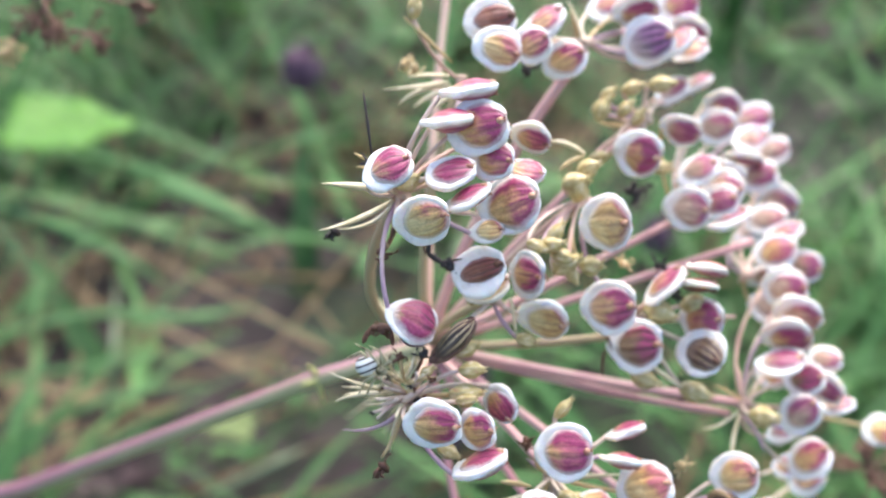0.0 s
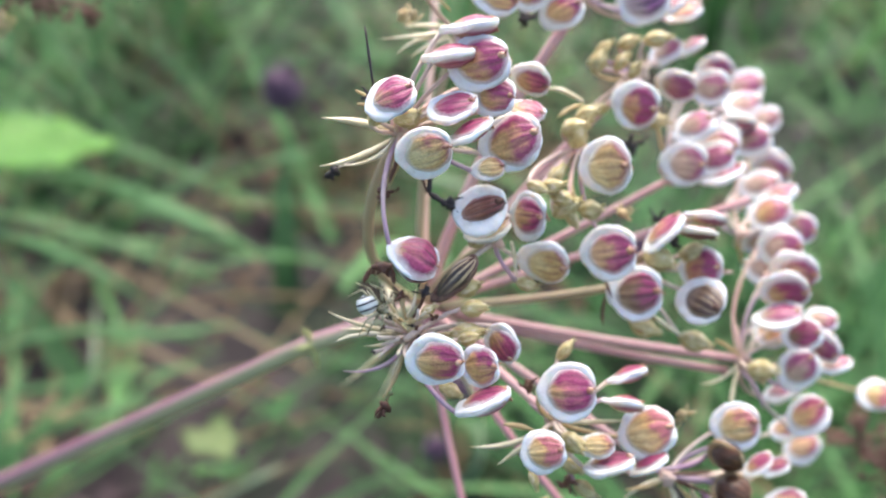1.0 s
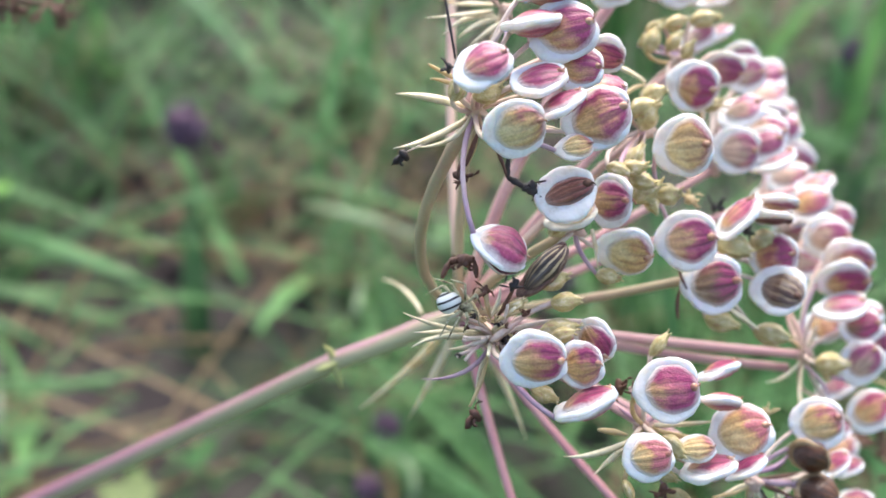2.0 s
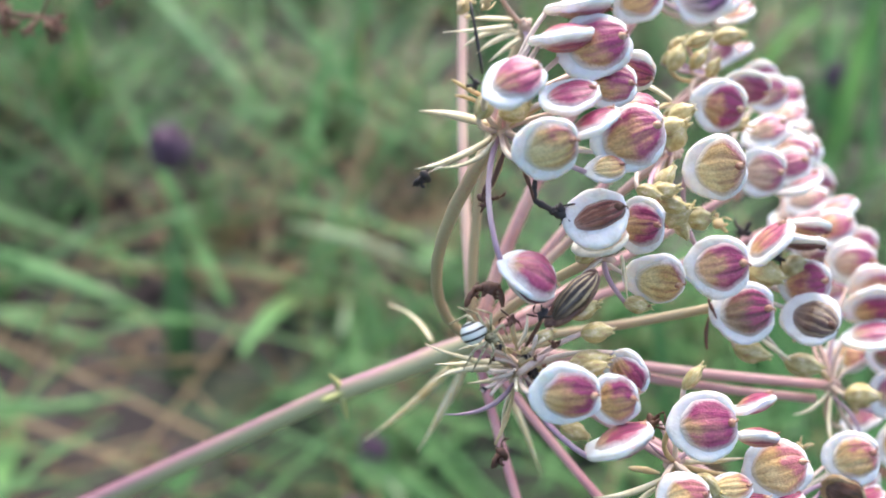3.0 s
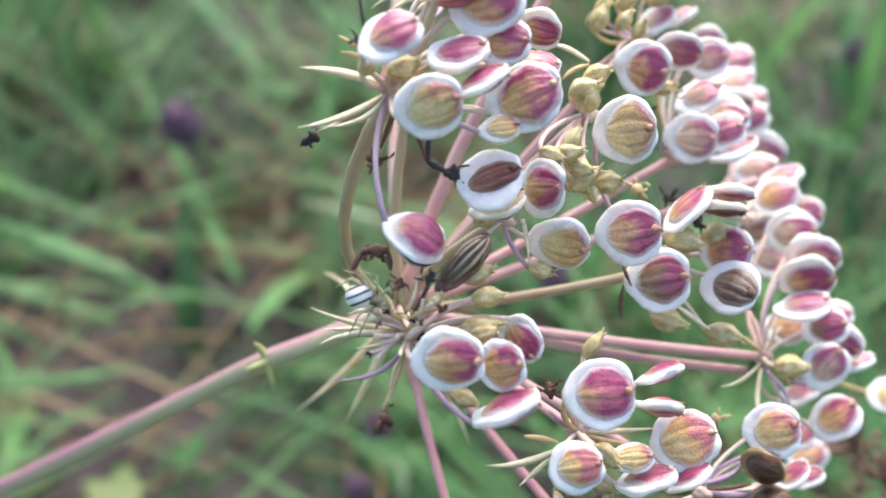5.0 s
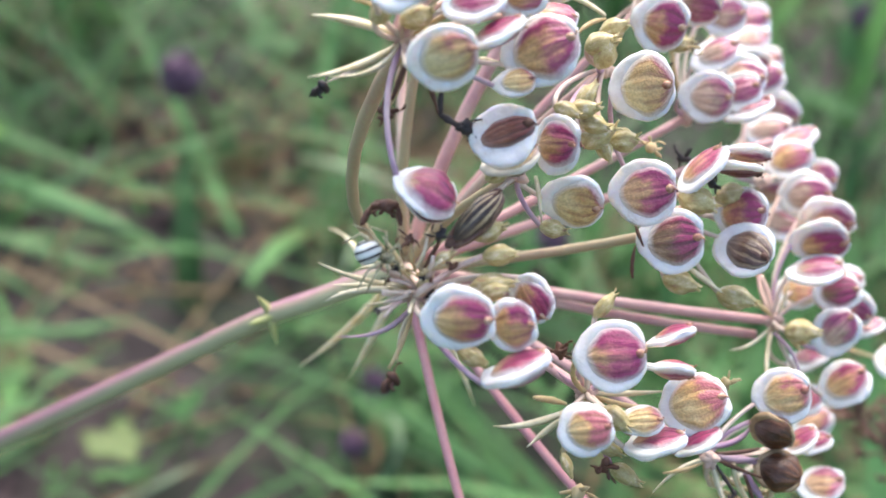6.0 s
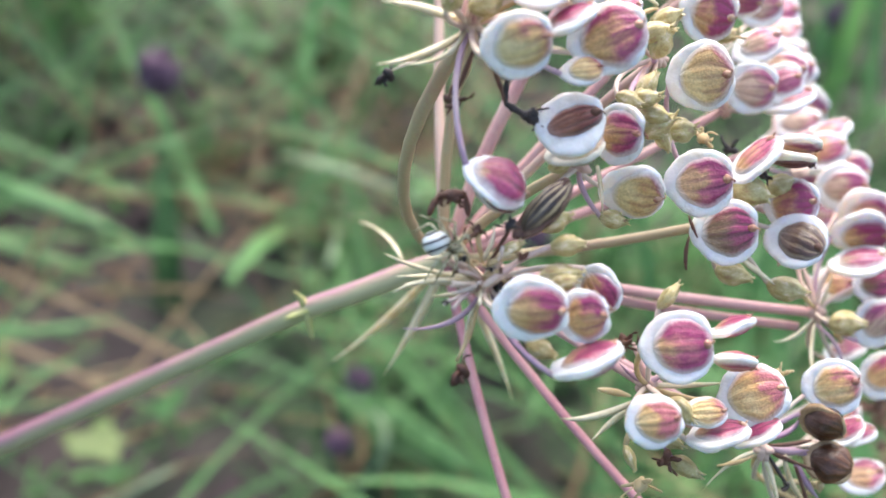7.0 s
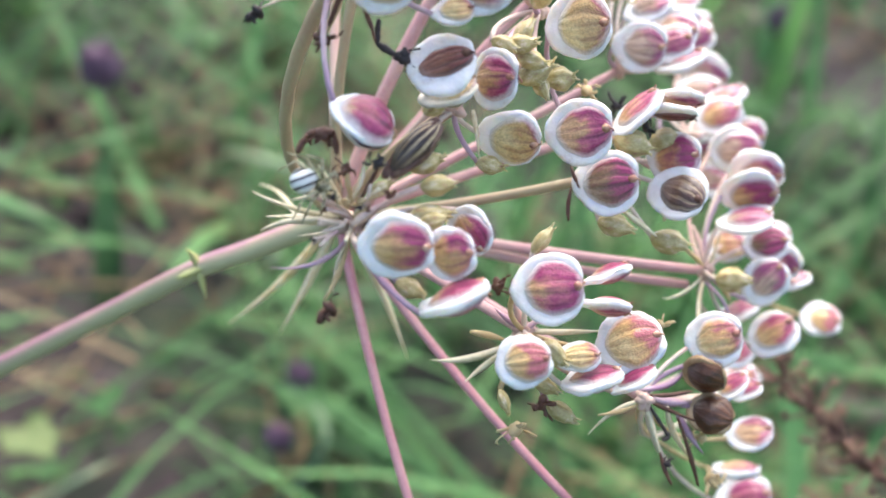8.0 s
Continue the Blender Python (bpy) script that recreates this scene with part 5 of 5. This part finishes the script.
long_blade("p", (-0.003, 0.833, 0.030), (0.026, 0.849, 0.080), (0.003, -0.085, 0.045), 0.0094)
long_blade("g", (0.061, 0.630, 0.030), (0.118, 0.488, 0.100), (-0.012, -0.038, 0.045), 0.0095)
long_blade("g", (0.538, 0.650, 0.030), (0.399, 0.627, 0.080), (-0.039, -0.038, 0.045), 0.0158)
long_blade("p", (0.005, 0.549, 0.030), (0.020, 0.604, 0.090), (0.030, -0.045, 0.050), 0.0070)

HEADSKIN = surface("purple_grey_head", [(0.25, (0.04, 0.015, 0.035)), (0.5, (0.11, 0.055, 0.095)), (0.8, (0.22, 0.15, 0.19))], 120, 700, 0.7, 0.6)


def flower_head(label, place, size, seed):
    """A faded flower head on a thin stem: an egg of overlapping pointed scales."""
    rng = random.Random(seed)
    place = Vector(place)
    top = tagged(new("faded_flower"), label, "flower", "faded purple flower heads")
    top.location = (place.x, place.y, 0)
    c = Vector((0, 0, place.z))
    part("stem", mesh_of("stem", *tube(arc((0.03, 0.05, -0.02), c, (0.01, 0.01, 0), 8), [0.0022] * 8, 7), GRASS), top)
    pieces = [ball((size * 0.45, size * 0.4, size * 0.5), (0, 0, 0), 8, 12)]
    for k in range(60):
        z = rng.uniform(-0.8, 1)
        a = k * 2.4
        r = math.sqrt(max(0, 1 - z * z))
        d = Vector((0.4 * r * math.cos(a), 0.4 * r * math.sin(a), 0.5 * z)) * size
        e = d * 1.18 + Vector((0, 0, 0.12 * size))
        pieces.append(tube([d * 0.95, d.lerp(e, 0.5) + d * 0.05, e], [0.07 * size, 0.06 * size, 0.01 * size], 5, 0.2, rng))
    part("head", mesh_of("head", *merged(*pieces), HEADSKIN), top, Matrix.Translation(c))


for place, size in (((-0.1420, 1.0260, 0.149), 0.046), ((0.0294, 0.5952, 0.1079), 0.022), ((0.0128, 0.5368, 0.1067), 0.02), ((0.1844, 0.7519, 0.1249), 0.03), ((0.6456, 1.1805, 0.1573), 0.035)):
    flower_head("faded grey-purple flower head in the grass", place, size, int(place[0] * 1000))


def motions():
    """Nothing but the camera moves here; the plant and the meadow hold still."""


motions()
